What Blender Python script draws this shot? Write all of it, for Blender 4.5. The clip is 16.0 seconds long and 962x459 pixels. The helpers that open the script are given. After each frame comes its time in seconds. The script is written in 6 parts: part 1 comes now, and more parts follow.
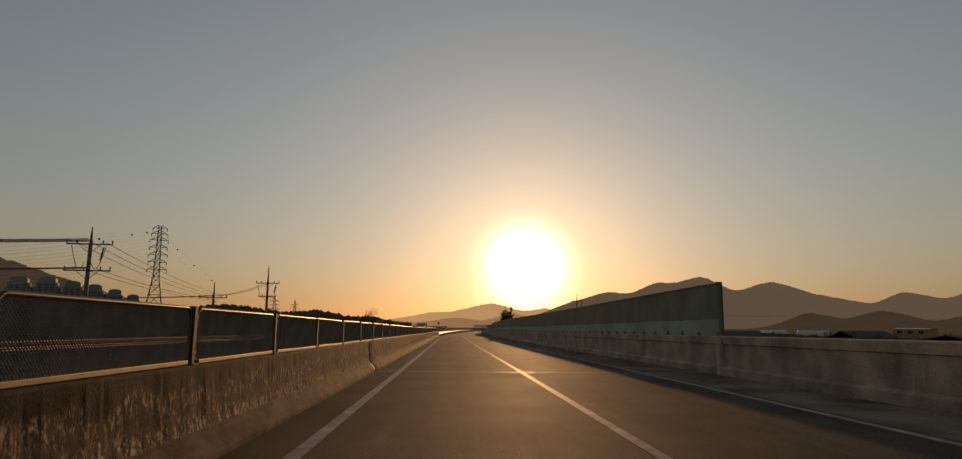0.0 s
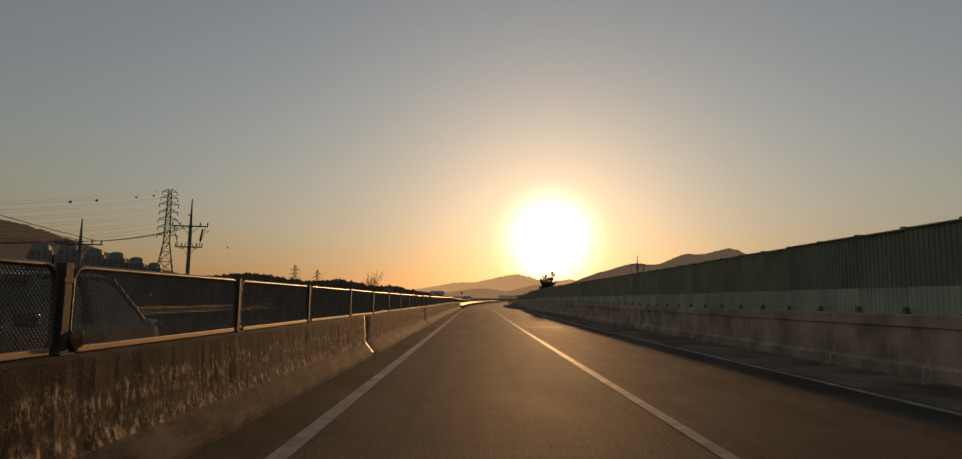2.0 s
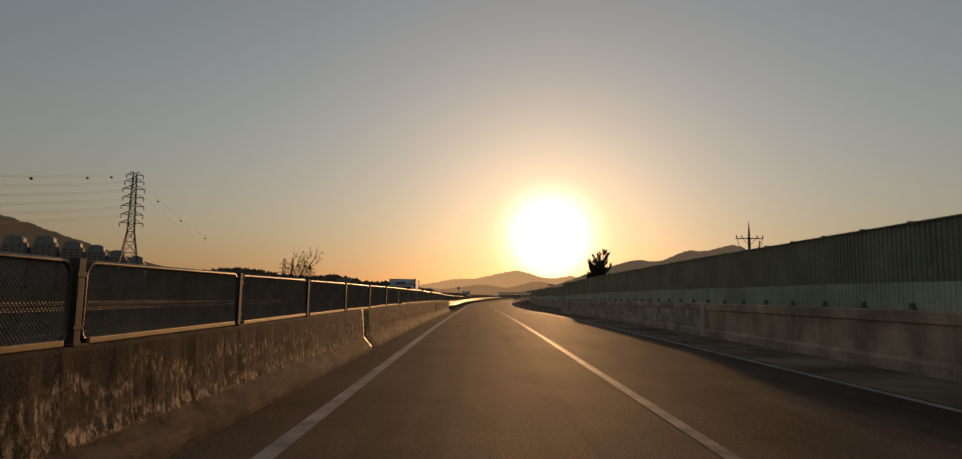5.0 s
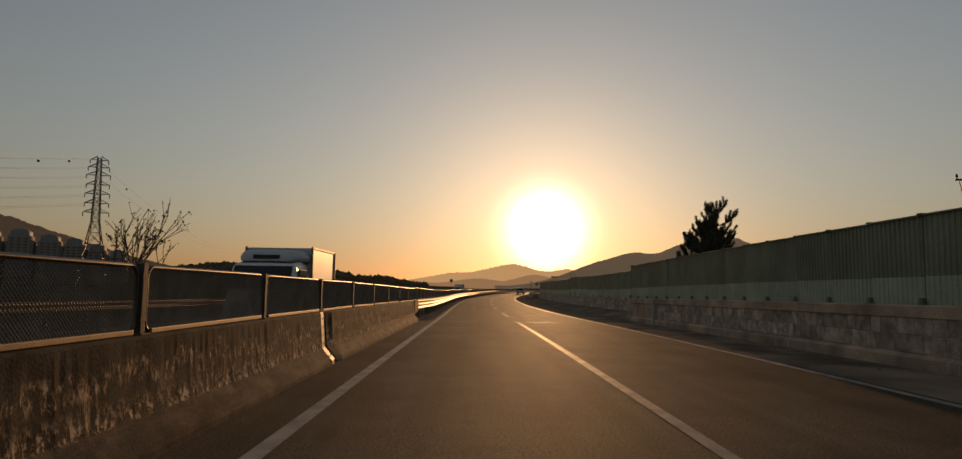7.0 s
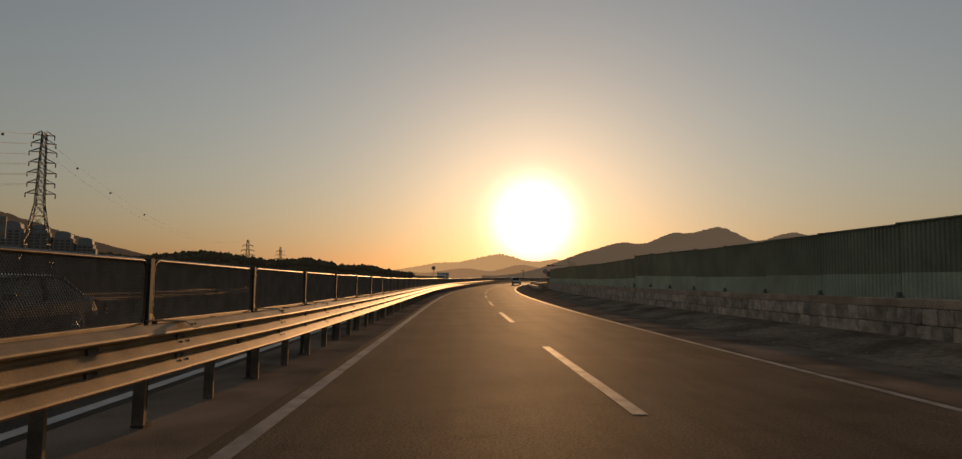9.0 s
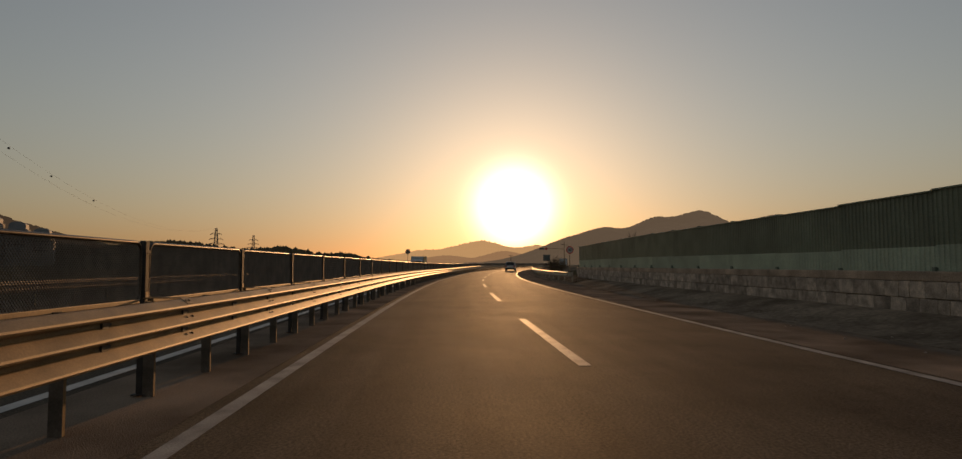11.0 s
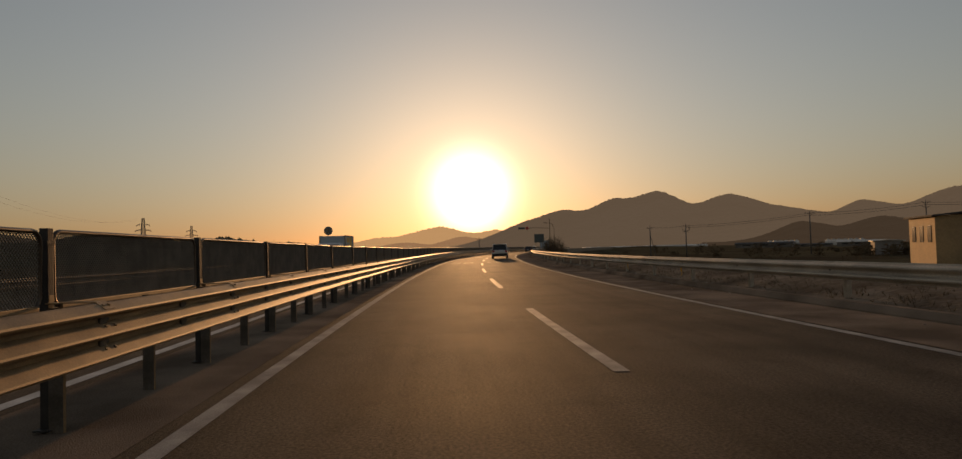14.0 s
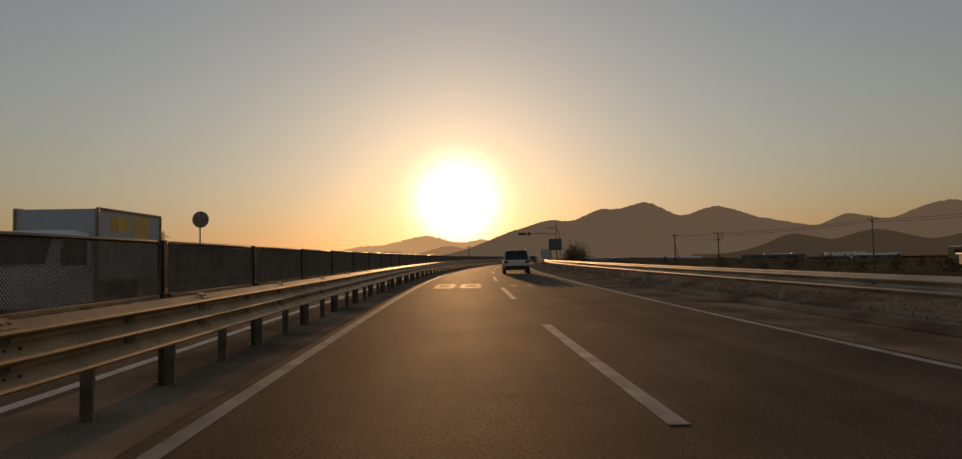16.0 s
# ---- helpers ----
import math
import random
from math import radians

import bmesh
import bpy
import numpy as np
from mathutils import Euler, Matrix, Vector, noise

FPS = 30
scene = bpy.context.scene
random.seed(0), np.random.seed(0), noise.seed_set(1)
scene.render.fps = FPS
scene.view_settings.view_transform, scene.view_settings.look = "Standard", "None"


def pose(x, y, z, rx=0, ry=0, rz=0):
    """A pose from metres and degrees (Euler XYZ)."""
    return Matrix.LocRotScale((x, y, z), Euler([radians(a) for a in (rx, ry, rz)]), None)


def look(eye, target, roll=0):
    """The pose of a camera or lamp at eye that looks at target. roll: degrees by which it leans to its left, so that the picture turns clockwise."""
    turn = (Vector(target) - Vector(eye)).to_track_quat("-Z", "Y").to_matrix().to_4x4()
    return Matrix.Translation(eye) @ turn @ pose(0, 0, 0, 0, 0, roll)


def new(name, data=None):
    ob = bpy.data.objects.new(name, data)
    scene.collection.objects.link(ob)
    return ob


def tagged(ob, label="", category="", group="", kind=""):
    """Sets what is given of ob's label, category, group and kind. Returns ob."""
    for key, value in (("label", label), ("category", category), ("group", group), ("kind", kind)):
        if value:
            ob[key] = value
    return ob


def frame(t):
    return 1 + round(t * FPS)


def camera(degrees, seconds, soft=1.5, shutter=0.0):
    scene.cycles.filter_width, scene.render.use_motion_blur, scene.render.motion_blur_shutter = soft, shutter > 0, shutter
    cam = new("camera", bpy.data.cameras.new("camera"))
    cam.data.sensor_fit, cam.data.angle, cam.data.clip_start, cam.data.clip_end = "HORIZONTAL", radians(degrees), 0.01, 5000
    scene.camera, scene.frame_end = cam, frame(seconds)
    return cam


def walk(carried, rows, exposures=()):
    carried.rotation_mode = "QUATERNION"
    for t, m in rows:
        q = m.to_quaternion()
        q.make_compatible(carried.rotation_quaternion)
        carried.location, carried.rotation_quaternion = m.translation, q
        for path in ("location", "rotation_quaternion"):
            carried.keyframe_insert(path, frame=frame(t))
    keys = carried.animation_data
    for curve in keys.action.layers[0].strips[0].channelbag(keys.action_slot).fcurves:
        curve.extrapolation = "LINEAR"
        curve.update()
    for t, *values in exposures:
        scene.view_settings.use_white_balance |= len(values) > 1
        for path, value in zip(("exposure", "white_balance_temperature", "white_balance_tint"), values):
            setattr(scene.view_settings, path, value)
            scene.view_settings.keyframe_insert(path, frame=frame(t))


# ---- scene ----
# ---------------------------------------------------------------- camera
cam = camera(74.81, 16.0, soft=1.4)
ROWS = [
    (0.0, -0.29, -0.39, 1.19, 2.50, 8.81, 0.57),
    (0.5, -0.27, 6.55, 1.18, 1.70, 8.19, 0.73),
    (1.0, -0.32, 13.28, 1.15, 0.75, 7.36, 0.74),
    (1.5, -0.33, 20.23, 1.11, 0.36, 6.62, 0.63),
    (2.0, -0.34, 26.99, 1.06, 0.28, 6.15, 0.95),
    (2.5, -0.36, 33.46, 1.02, 0.18, 6.00, 1.29),
    (3.0, -0.38, 40.29, 0.99, 0.54, 6.10, 1.43),
    (3.5, -0.38, 46.85, 0.96, 0.26, 6.02, 1.60),
    (4.0, -0.39, 53.46, 0.91, 0.17, 5.99, 1.26),
    (4.6, -0.40, 61.22, 0.89, 0.23, 5.93, 1.20),
    (5.2, -0.40, 68.88, 0.88, 0.33, 5.79, 1.08),
    (5.9, -0.40, 77.93, 0.88, 0.46, 5.62, 0.93),
    (6.5, -0.39, 86.00, 0.87, 0.54, 5.56, 0.87),
    (7.0, -0.34, 92.89, 0.82, 0.70, 5.27, 0.81),
    (7.5, -0.32, 99.81, 0.74, 0.89, 4.99, 0.76),
    (8.0, -0.29, 106.82, 0.68, 1.31, 4.58, 0.81),
    (8.5, -0.26, 113.57, 0.63, 1.73, 4.56, 1.02),
    (9.0, -0.23, 120.47, 0.61, 1.88, 4.39, 0.83),
    (9.5, -0.22, 127.03, 0.50, 2.66, 4.06, 0.61),
    (10.0, -0.20, 133.91, 0.40, 3.42, 3.50, 0.40),
    (10.6, -0.16, 142.12, 0.34, 3.52, 3.37, 0.21),
    (11.2, -0.08, 150.58, 0.30, 3.66, 3.08, -0.22),
    (11.9, 0.09, 160.66, 0.28, 4.01, 2.74, -0.73),
    (12.5, 0.33, 169.40, 0.27, 4.52, 2.61, -0.92),
    (13.0, 0.49, 176.72, 0.25, 5.47, 1.98, -1.12),
    (13.5, 0.72, 183.97, 0.24, 6.53, 1.83, -1.50),
    (14.0, 1.07, 191.54, 0.22, 7.42, 1.86, -1.66),
    (14.5, 1.52, 198.74, 0.21, 7.79, 2.14, -1.56),
    (15.0, 2.10, 205.92, 0.21, 8.01, 2.43, -1.22),
    (15.5, 2.76, 213.19, 0.19, 8.12, 2.62, -0.98),
    (16.0, 3.50, 220.41, 0.21, 8.70, 2.73, -1.08),
]


def eye_pose(x, y, z, yaw, pitch, roll):
    return pose(x, y, z) @ pose(0, 0, 0, 0, 0, -yaw) @ pose(0, 0, 0, 90 + pitch) @ pose(0, 0, 0, 0, 0, roll)


walk(cam, [(row[0], eye_pose(*row[1:])) for row in ROWS], [(0.0, 0.0, 6700, 21), (16.0, 0.06, 6800, 22)])

# ---------------------------------------------------------------- light
SUN_AZ, SUN_EL = 6.6, 5.25
to_sun = Vector((math.sin(radians(SUN_AZ)) * math.cos(radians(SUN_EL)), math.cos(radians(SUN_AZ)) * math.cos(radians(SUN_EL)), math.sin(radians(SUN_EL))))

world = bpy.data.worlds.new("evening_sky")
scene.world = world
world.use_nodes = True
wn, wl = world.node_tree.nodes, world.node_tree.links
wn.clear()
w_out = wn.new("ShaderNodeOutputWorld")
w_bg = wn.new("ShaderNodeBackground")
w_sky = wn.new("ShaderNodeTexSky")
w_sky.sky_type = "NISHITA"
w_sky.sun_disc = False
w_sky.sun_elevation = radians(SUN_EL)
w_sky.sun_rotation = radians(SUN_AZ)
w_sky.air_density, w_sky.dust_density, w_sky.ozone_density = 1.15, 0.28, 1.0
w_bg.inputs["Strength"].default_value = 0.075
# the hazy aureole round the low sun
w_tc = wn.new("ShaderNodeTexCoord")
w_dot = wn.new("ShaderNodeVectorMath")
w_dot.operation = "DOT_PRODUCT"
w_nrm = wn.new("ShaderNodeVectorMath")
w_nrm.operation = "NORMALIZE"
wl.new(w_tc.outputs["Generated"], w_nrm.inputs[0])
wl.new(w_nrm.outputs["Vector"], w_dot.inputs[0])
w_dot.inputs[1].default_value = to_sun


def w_math(op, a, b):
    n = wn.new("ShaderNodeMath")
    n.operation = op
    for k, v in enumerate((a, b)):
        if isinstance(v, (int, float)):
            n.inputs[k].default_value = v
        else:
            wl.new(v, n.inputs[k])
    return n.outputs[0]


w_ang = w_math("ARCCOSINE", w_math("MINIMUM", w_dot.outputs["Value"], 0.999999), 0.0)


def w_glow(width, power, color, prev):
    g = w_math("EXPONENT", w_math("MULTIPLY", w_math("POWER", w_math("DIVIDE", w_ang, radians(width)), power), -1.0), 0.0)
    mix = wn.new("ShaderNodeMix")
    mix.data_type, mix.blend_type = "RGBA", "ADD"
    mix.clamp_factor = False
    wl.new(g, mix.inputs["Factor"])
    wl.new(prev, mix.inputs["A"])
    mix.inputs["B"].default_value = (*color, 1)
    return mix.outputs["Result"]


w_haze = wn.new("ShaderNodeMix")
w_haze.data_type, w_haze.blend_type = "RGBA", "ADD"
w_haze.inputs["Factor"].default_value = 1.0
wl.new(w_sky.outputs["Color"], w_haze.inputs["A"])
w_haze.inputs["B"].default_value = (0.58, 0.53, 0.44, 1)  # thin even haze
# dusty air low over the plain takes some of the sky's light
w_sep = wn.new("ShaderNodeSeparateXYZ")
wl.new(w_nrm.outputs["Vector"], w_sep.inputs[0])
w_low = w_math("EXPONENT", w_math("MULTIPLY", w_math("POWER", w_math("DIVIDE", w_math("MAXIMUM", w_sep.outputs["Z"], 0.0), 0.15), 1.3), -1.0), 0.0)
w_dust = wn.new("ShaderNodeMix")
w_dust.data_type, w_dust.blend_type = "RGBA", "MULTIPLY"
wl.new(w_low, w_dust.inputs["Factor"])
wl.new(w_haze.outputs["Result"], w_dust.inputs["A"])
w_dust.inputs["B"].default_value = (0.46, 0.4, 0.53, 1)
w_col = w_dust.outputs["Result"]
w_col = w_glow(3.1, 2.4, (34, 28, 20), w_col)
w_col = w_glow(8.0, 1.4, (6.0, 4.3, 2.4), w_col)
w_col = w_glow(31, 2.0, (1.2, 1.22, 1.02), w_col)
wl.new(w_col, w_bg.inputs["Color"])
wl.new(w_bg.outputs["Background"], w_out.inputs["Surface"])

sun = new("sun", bpy.data.lights.new("sun", "SUN"))
sun.data.energy, sun.data.angle, sun.data.color = 2.0, radians(0.55), (1.0, 0.55, 0.21)
sun.matrix_world = look((0, 0, 60), Vector((0, 0, 60)) - to_sun)


# ---------------------------------------------------------------- materials
def material(name, color, rough=0.7, metal=0.0, vary=0.25, scale=3.0, fine=40.0, bump=0.15, second=None, coords="Object", stretch=(1, 1, 1), spec=0.5, haze_glow=None, seed_vary=0.0):
    """A procedural surface: two scales of tone, a second colour in patches, fine relief; far surfaces get haze as
    emission.
    """
    m = bpy.data.materials.new(name)
    m.use_nodes = True
    nt = m.node_tree
    n, l = nt.nodes, nt.links
    b = n["Principled BSDF"]
    tc = n.new("ShaderNodeTexCoord")
    mp = n.new("ShaderNodeMapping")
    mp.inputs["Scale"].default_value = stretch
    l.new(tc.outputs[coords], mp.inputs["Vector"])
    big, small = n.new("ShaderNodeTexNoise"), n.new("ShaderNodeTexNoise")
    big.inputs["Scale"].default_value, big.inputs["Detail"].default_value = scale, 5
    small.inputs["Scale"].default_value, small.inputs["Detail"].default_value = fine, 3
    l.new(mp.outputs[0], big.inputs["Vector"])
    l.new(mp.outputs[0], small.inputs["Vector"])
    ramp = n.new("ShaderNodeValToRGB")
    c2 = second or tuple(min(1, c * (1 + vary)) for c in color)
    c1 = tuple(c * (1 - vary) for c in color)
    ramp.color_ramp.elements[0].position, ramp.color_ramp.elements[0].color = 0.35, (*c1, 1)
    ramp.color_ramp.elements[1].position, ramp.color_ramp.elements[1].color = 0.68, (*c2, 1)
    l.new(big.outputs["Fac"], ramp.inputs["Fac"])
    tone = n.new("ShaderNodeMix")
    tone.data_type, tone.blend_type = "RGBA", "OVERLAY"
    tone.inputs["Factor"].default_value = min(0.9, vary * 1.6)
    l.new(ramp.outputs["Color"], tone.inputs["A"])
    l.new(small.outputs["Fac"], tone.inputs["B"])
    col = tone.outputs["Result"]
    if seed_vary:
        # every piece shows another part of the grain
        pick, far = n.new("ShaderNodeObjectInfo"), n.new("ShaderNodeVectorMath")
        far.operation = "SCALE"
        far.inputs[0].default_value = (37.0, 53.0, 71.0)
        l.new(pick.outputs["Random"], far.inputs["Scale"])
        l.new(far.outputs["Vector"], mp.inputs["Location"])
        info, hsv = n.new("ShaderNodeObjectInfo"), n.new("ShaderNodeHueSaturation")
        mr = n.new("ShaderNodeMapRange")
        mr.inputs["To Min"].default_value, mr.inputs["To Max"].default_value = 1 - seed_vary, 1 + seed_vary
        l.new(info.outputs["Random"], mr.inputs["Value"])
        l.new(mr.outputs["Result"], hsv.inputs["Value"])
        l.new(col, hsv.inputs["Color"])
        col = hsv.outputs["Color"]
    l.new(col, b.inputs["Base Color"])
    rr = n.new("ShaderNodeMapRange")
    rr.inputs["To Min"].default_value, rr.inputs["To Max"].default_value = max(0.03, rough - 0.07), min(1, rough + 0.07)
    l.new(big.outputs["Fac"], rr.inputs["Value"])
    l.new(rr.outputs["Result"], b.inputs["Roughness"])
    b.inputs["Metallic"].default_value = metal
    b.inputs["Specular IOR Level"].default_value = spec
    if bump:
        bp = n.new("ShaderNodeBump")
        bp.inputs["Strength"].default_value, bp.inputs["Distance"].default_value = bump, 0.02
        l.new(small.outputs["Fac"], bp.inputs["Height"])
        l.new(bp.outputs["Normal"], b.inputs["Normal"])
    # distance haze is put in as an even emission
    if haze_glow:
        b.inputs["Emission Color"].default_value, b.inputs["Emission Strength"].default_value = (*haze_glow, 1), 1.0
    return m


def streaked_concrete(name, dark, pale, relief):
    """Grimy concrete with pale lime runs down the face."""
    m = material(name, dark, 0.85, vary=0.4, scale=0.9, fine=24, bump=0.13, coords="UV", stretch=(1.2, 1.2, 1))
    n, l = m.node_tree.nodes, m.node_tree.links
    b = n["Principled BSDF"]
    base = b.inputs["Base Color"].links[0].from_socket
    tc, mp = n.new("ShaderNodeTexCoord"), n.new("ShaderNodeMapping")
    mp.inputs["Scale"].default_value = (12.0, 1.2, 1.0)
    l.new(tc.outputs["UV"], mp.inputs["Vector"])
    run, patch = n.new("ShaderNodeTexNoise"), n.new("ShaderNodeTexNoise")
    run.inputs["Scale"].default_value, run.inputs["Detail"].default_value, run.inputs["Distortion"].default_value = 1.0, 4, 0.6
    patch.inputs["Scale"].default_value, patch.inputs["Detail"].default_value = 0.7, 3
    l.new(mp.outputs[0], run.inputs["Vector"])
    l.new(tc.outputs["UV"], patch.inputs["Vector"])
    cut, keep = n.new("ShaderNodeMapRange"), n.new("ShaderNodeMapRange")
    cut.inputs["From Min"].default_value, cut.inputs["From Max"].default_value = 0.54, 0.68
    keep.inputs["From Min"].default_value, keep.inputs["From Max"].default_value = 0.45, 0.6
    l.new(run.outputs["Fac"], cut.inputs["Value"])
    l.new(patch.outputs["Fac"], keep.inputs["Value"])
    mul = n.new("ShaderNodeMath")
    mul.operation = "MULTIPLY"
    l.new(cut.outputs["Result"], mul.inputs[0])
    l.new(keep.outputs["Result"], mul.inputs[1])
    mix = n.new("ShaderNodeMix")
    mix.data_type = "RGBA"
    l.new(mul.outputs[0], mix.inputs["Factor"])
    l.new(base, mix.inputs["A"])
    mix.inputs["B"].default_value = (*pale, 1)
    l.new(mix.outputs["Result"], b.inputs["Base Color"])
    fine_bump = b.inputs["Normal"].links[0].from_node
    rib = n.new("ShaderNodeBump")
    rib.inputs["Strength"].default_value, rib.inputs["Distance"].default_value = relief, 0.03
    l.new(run.outputs["Fac"], rib.inputs["Height"])
    l.new(rib.outputs["Normal"], fine_bump.inputs["Normal"])
    return m


def worn_asphalt(name, color):
    """Asphalt with long wheel tracks, oil and patches of dust."""
    m = material(name, color, 0.78, vary=0.3, scale=0.5, fine=150, bump=0.5, coords="UV", spec=0.045)
    n, l = m.node_tree.nodes, m.node_tree.links
    b = n["Principled BSDF"]
    base = b.inputs["Base Color"].links[0].from_socket
    tc, mp = n.new("ShaderNodeTexCoord"), n.new("ShaderNodeMapping")
    mp.inputs["Scale"].default_value = (0.05, 1.5, 1.0)
    l.new(tc.outputs["UV"], mp.inputs["Vector"])
    track, blot = n.new("ShaderNodeTexNoise"), n.new("ShaderNodeTexNoise")
    track.inputs["Scale"].default_value, track.inputs["Detail"].default_value = 1.0, 4
    blot.inputs["Scale"].default_value, blot.inputs["Detail"].default_value, blot.inputs["Roughness"].default_value = 1.6, 7, 0.65
    l.new(mp.outputs[0], track.inputs["Vector"])
    l.new(tc.outputs["UV"], blot.inputs["Vector"])
    col = base
    grit = n.new("ShaderNodeTexNoise")
    grit.inputs["Scale"].default_value, grit.inputs["Detail"].default_value, grit.inputs["Roughness"].default_value = 38, 4, 0.75
    l.new(tc.outputs["UV"], grit.inputs["Vector"])
    gr, gm = n.new("ShaderNodeValToRGB"), n.new("ShaderNodeMix")
    gr.color_ramp.elements[0].position, gr.color_ramp.elements[0].color = 0.36, (0.5, 0.5, 0.5, 1)
    gr.color_ramp.elements[1].position, gr.color_ramp.elements[1].color = 0.66, (1.7, 1.65, 1.55, 1)
    l.new(grit.outputs["Fac"], gr.inputs["Fac"])
    gm.data_type, gm.blend_type = "RGBA", "MULTIPLY"
    gm.inputs["Factor"].default_value = 1.0
    l.new(col, gm.inputs["A"])
    l.new(gr.outputs["Color"], gm.inputs["B"])
    col = gm.outputs["Result"]
    for src, lo, hi, dim in ((track, 0.42, 0.62, 0.72), (blot, 0.55, 0.75, 0.7)):
        mr, mix = n.new("ShaderNodeMapRange"), n.new("ShaderNodeMix")
        mr.inputs["From Min"].default_value, mr.inputs["From Max"].default_value = lo, hi
        mix.data_type, mix.blend_type = "RGBA", "MULTIPLY"
        l.new(src.outputs["Fac"], mr.inputs["Value"])
        l.new(mr.outputs["Result"], mix.inputs["Factor"])
        l.new(col, mix.inputs["A"])
        mix.inputs["B"].default_value = (dim, dim, dim * 1.02, 1)
        col = mix.outputs["Result"]
    l.new(col, b.inputs["Base Color"])
    return m


def limed_barrier(name, dark, toe, pale):
    """Sooty concrete: lime blotches under the top, thin runs below them, a crust on the ledge and dust on the toe."""
    m = material(name, dark, 0.9, vary=0.6, scale=3.2, fine=45, bump=0.2, coords="UV", spec=0.15)
    n, l = m.node_tree.nodes, m.node_tree.links
    b = n["Principled BSDF"]
    base = b.inputs["Base Color"].links[0].from_socket
    tc, sep = n.new("ShaderNodeTexCoord"), n.new("ShaderNodeSeparateXYZ")
    l.new(tc.outputs["UV"], sep.inputs[0])
    v = sep.outputs["Y"]

    def spots(scale, detail, stretch, rough=0.55):
        mp, nz = n.new("ShaderNodeMapping"), n.new("ShaderNodeTexNoise")
        mp.inputs["Scale"].default_value = (stretch[0], stretch[1], 1)
        nz.inputs["Scale"].default_value, nz.inputs["Detail"].default_value, nz.inputs["Roughness"].default_value = scale, detail, rough
        l.new(tc.outputs["UV"], mp.inputs["Vector"])
        l.new(mp.outputs[0], nz.inputs["Vector"])
        return nz.outputs["Fac"]

    def ramp(x, lo, hi):
        mr = n.new("ShaderNodeMapRange")
        mr.interpolation_type = "SMOOTHSTEP"
        mr.inputs["From Min"].default_value, mr.inputs["From Max"].default_value = lo, hi
        l.new(x, mr.inputs["Value"])
        return mr.outputs["Result"]

    def calc(op, a, c):
        k = n.new("ShaderNodeMath")
        k.operation = op
        for i, x in enumerate((a, c)):
            if isinstance(x, (int, float)):
                k.inputs[i].default_value = x
            else:
                l.new(x, k.inputs[i])
        return k.outputs[0]

    sway = calc("MULTIPLY", calc("SUBTRACT", spots(1.4, 5, (1, 0.001)), 0.5), 0.85)
    vv = calc("ADD", v, sway)
    below_top, above_ledge = ramp(vv, 0.70, 0.60), ramp(v, 0.325, 0.35)
    runs = calc("MULTIPLY", ramp(spots(1.0, 5, (11, 0.7), 0.7), 0.53, 0.61), ramp(spots(1.3, 4, (1, 0.2)), 0.44, 0.58))
    runs = calc("MULTIPLY", calc("MULTIPLY", runs, below_top), above_ledge)
    runs = calc("MULTIPLY", runs, ramp(spots(1.0, 6, (60, 16), 0.75), 0.44, 0.54))
    blots = calc("MULTIPLY", calc("MULTIPLY", ramp(spots(1.0, 6, (18, 8), 0.75), 0.48, 0.62), 0.85), calc("MULTIPLY", ramp(vv, 0.5, 0.58), ramp(vv, 0.74, 0.66)))
    crust = calc("MULTIPLY", calc("MULTIPLY", ramp(v, 0.3, 0.33), ramp(v, 0.52, 0.36)), calc("MULTIPLY", ramp(spots(1.0, 6, (13, 7), 0.8), 0.47, 0.57), 0.95))
    lime = calc("MINIMUM", calc("ADD", calc("ADD", calc("MULTIPLY", runs, 0.9), blots), crust), 1.0)
    tone = n.new("ShaderNodeMix")
    tone.data_type = "RGBA"
    l.new(calc("MULTIPLY", ramp(v, 0.36, 0.3), ramp(spots(1.5, 7, (1, 2.4), 0.65), 0.4, 0.62)), tone.inputs["Factor"])
    l.new(base, tone.inputs["A"])
    tone.inputs["B"].default_value = (*toe, 1)
    mix = n.new("ShaderNodeMix")
    mix.data_type = "RGBA"
    l.new(lime, mix.inputs["Factor"])
    l.new(tone.outputs["Result"], mix.inputs["A"])
    mix.inputs["B"].default_value = (*pale, 1)
    l.new(mix.outputs["Result"], b.inputs["Base Color"])
    fine_bump = b.inputs["Normal"].links[0].from_node
    rib = n.new("ShaderNodeBump")
    rib.inputs["Strength"].default_value, rib.inputs["Distance"].default_value = 1.0, 0.016
    l.new(lime, rib.inputs["Height"])
    l.new(rib.outputs["Normal"], fine_bump.inputs["Normal"])
    return m


M_ASPHALT = worn_asphalt("asphalt", (0.092, 0.077, 0.06))
# dust colour is lightened to lift the shade on shoulder and median strip
M_SHOULDER = material("lightened_dusty_asphalt", (0.23, 0.18, 0.135), 0.92, vary=0.4, scale=0.6, fine=70, bump=0.6, coords="UV", spec=0.0)
M_LINE = material("road_paint", (0.3, 0.28, 0.25), 0.65, vary=0.35, scale=2.5, fine=70, bump=0.2, coords="UV", spec=0.2)
M_LANE = material("faded_lane_paint", (0.21, 0.19, 0.165), 0.65, vary=0.4, scale=2.5, fine=60, bump=0.2, coords="UV", spec=0.15)
# brighter copy of the road paint, for the line in the rail's shade
M_LINE_SHADED = material("shade_lifted_road_paint", (0.5, 0.49, 0.46), 0.6, vary=0.2, scale=2.5, fine=70, bump=0.15, coords="UV", spec=0.2)
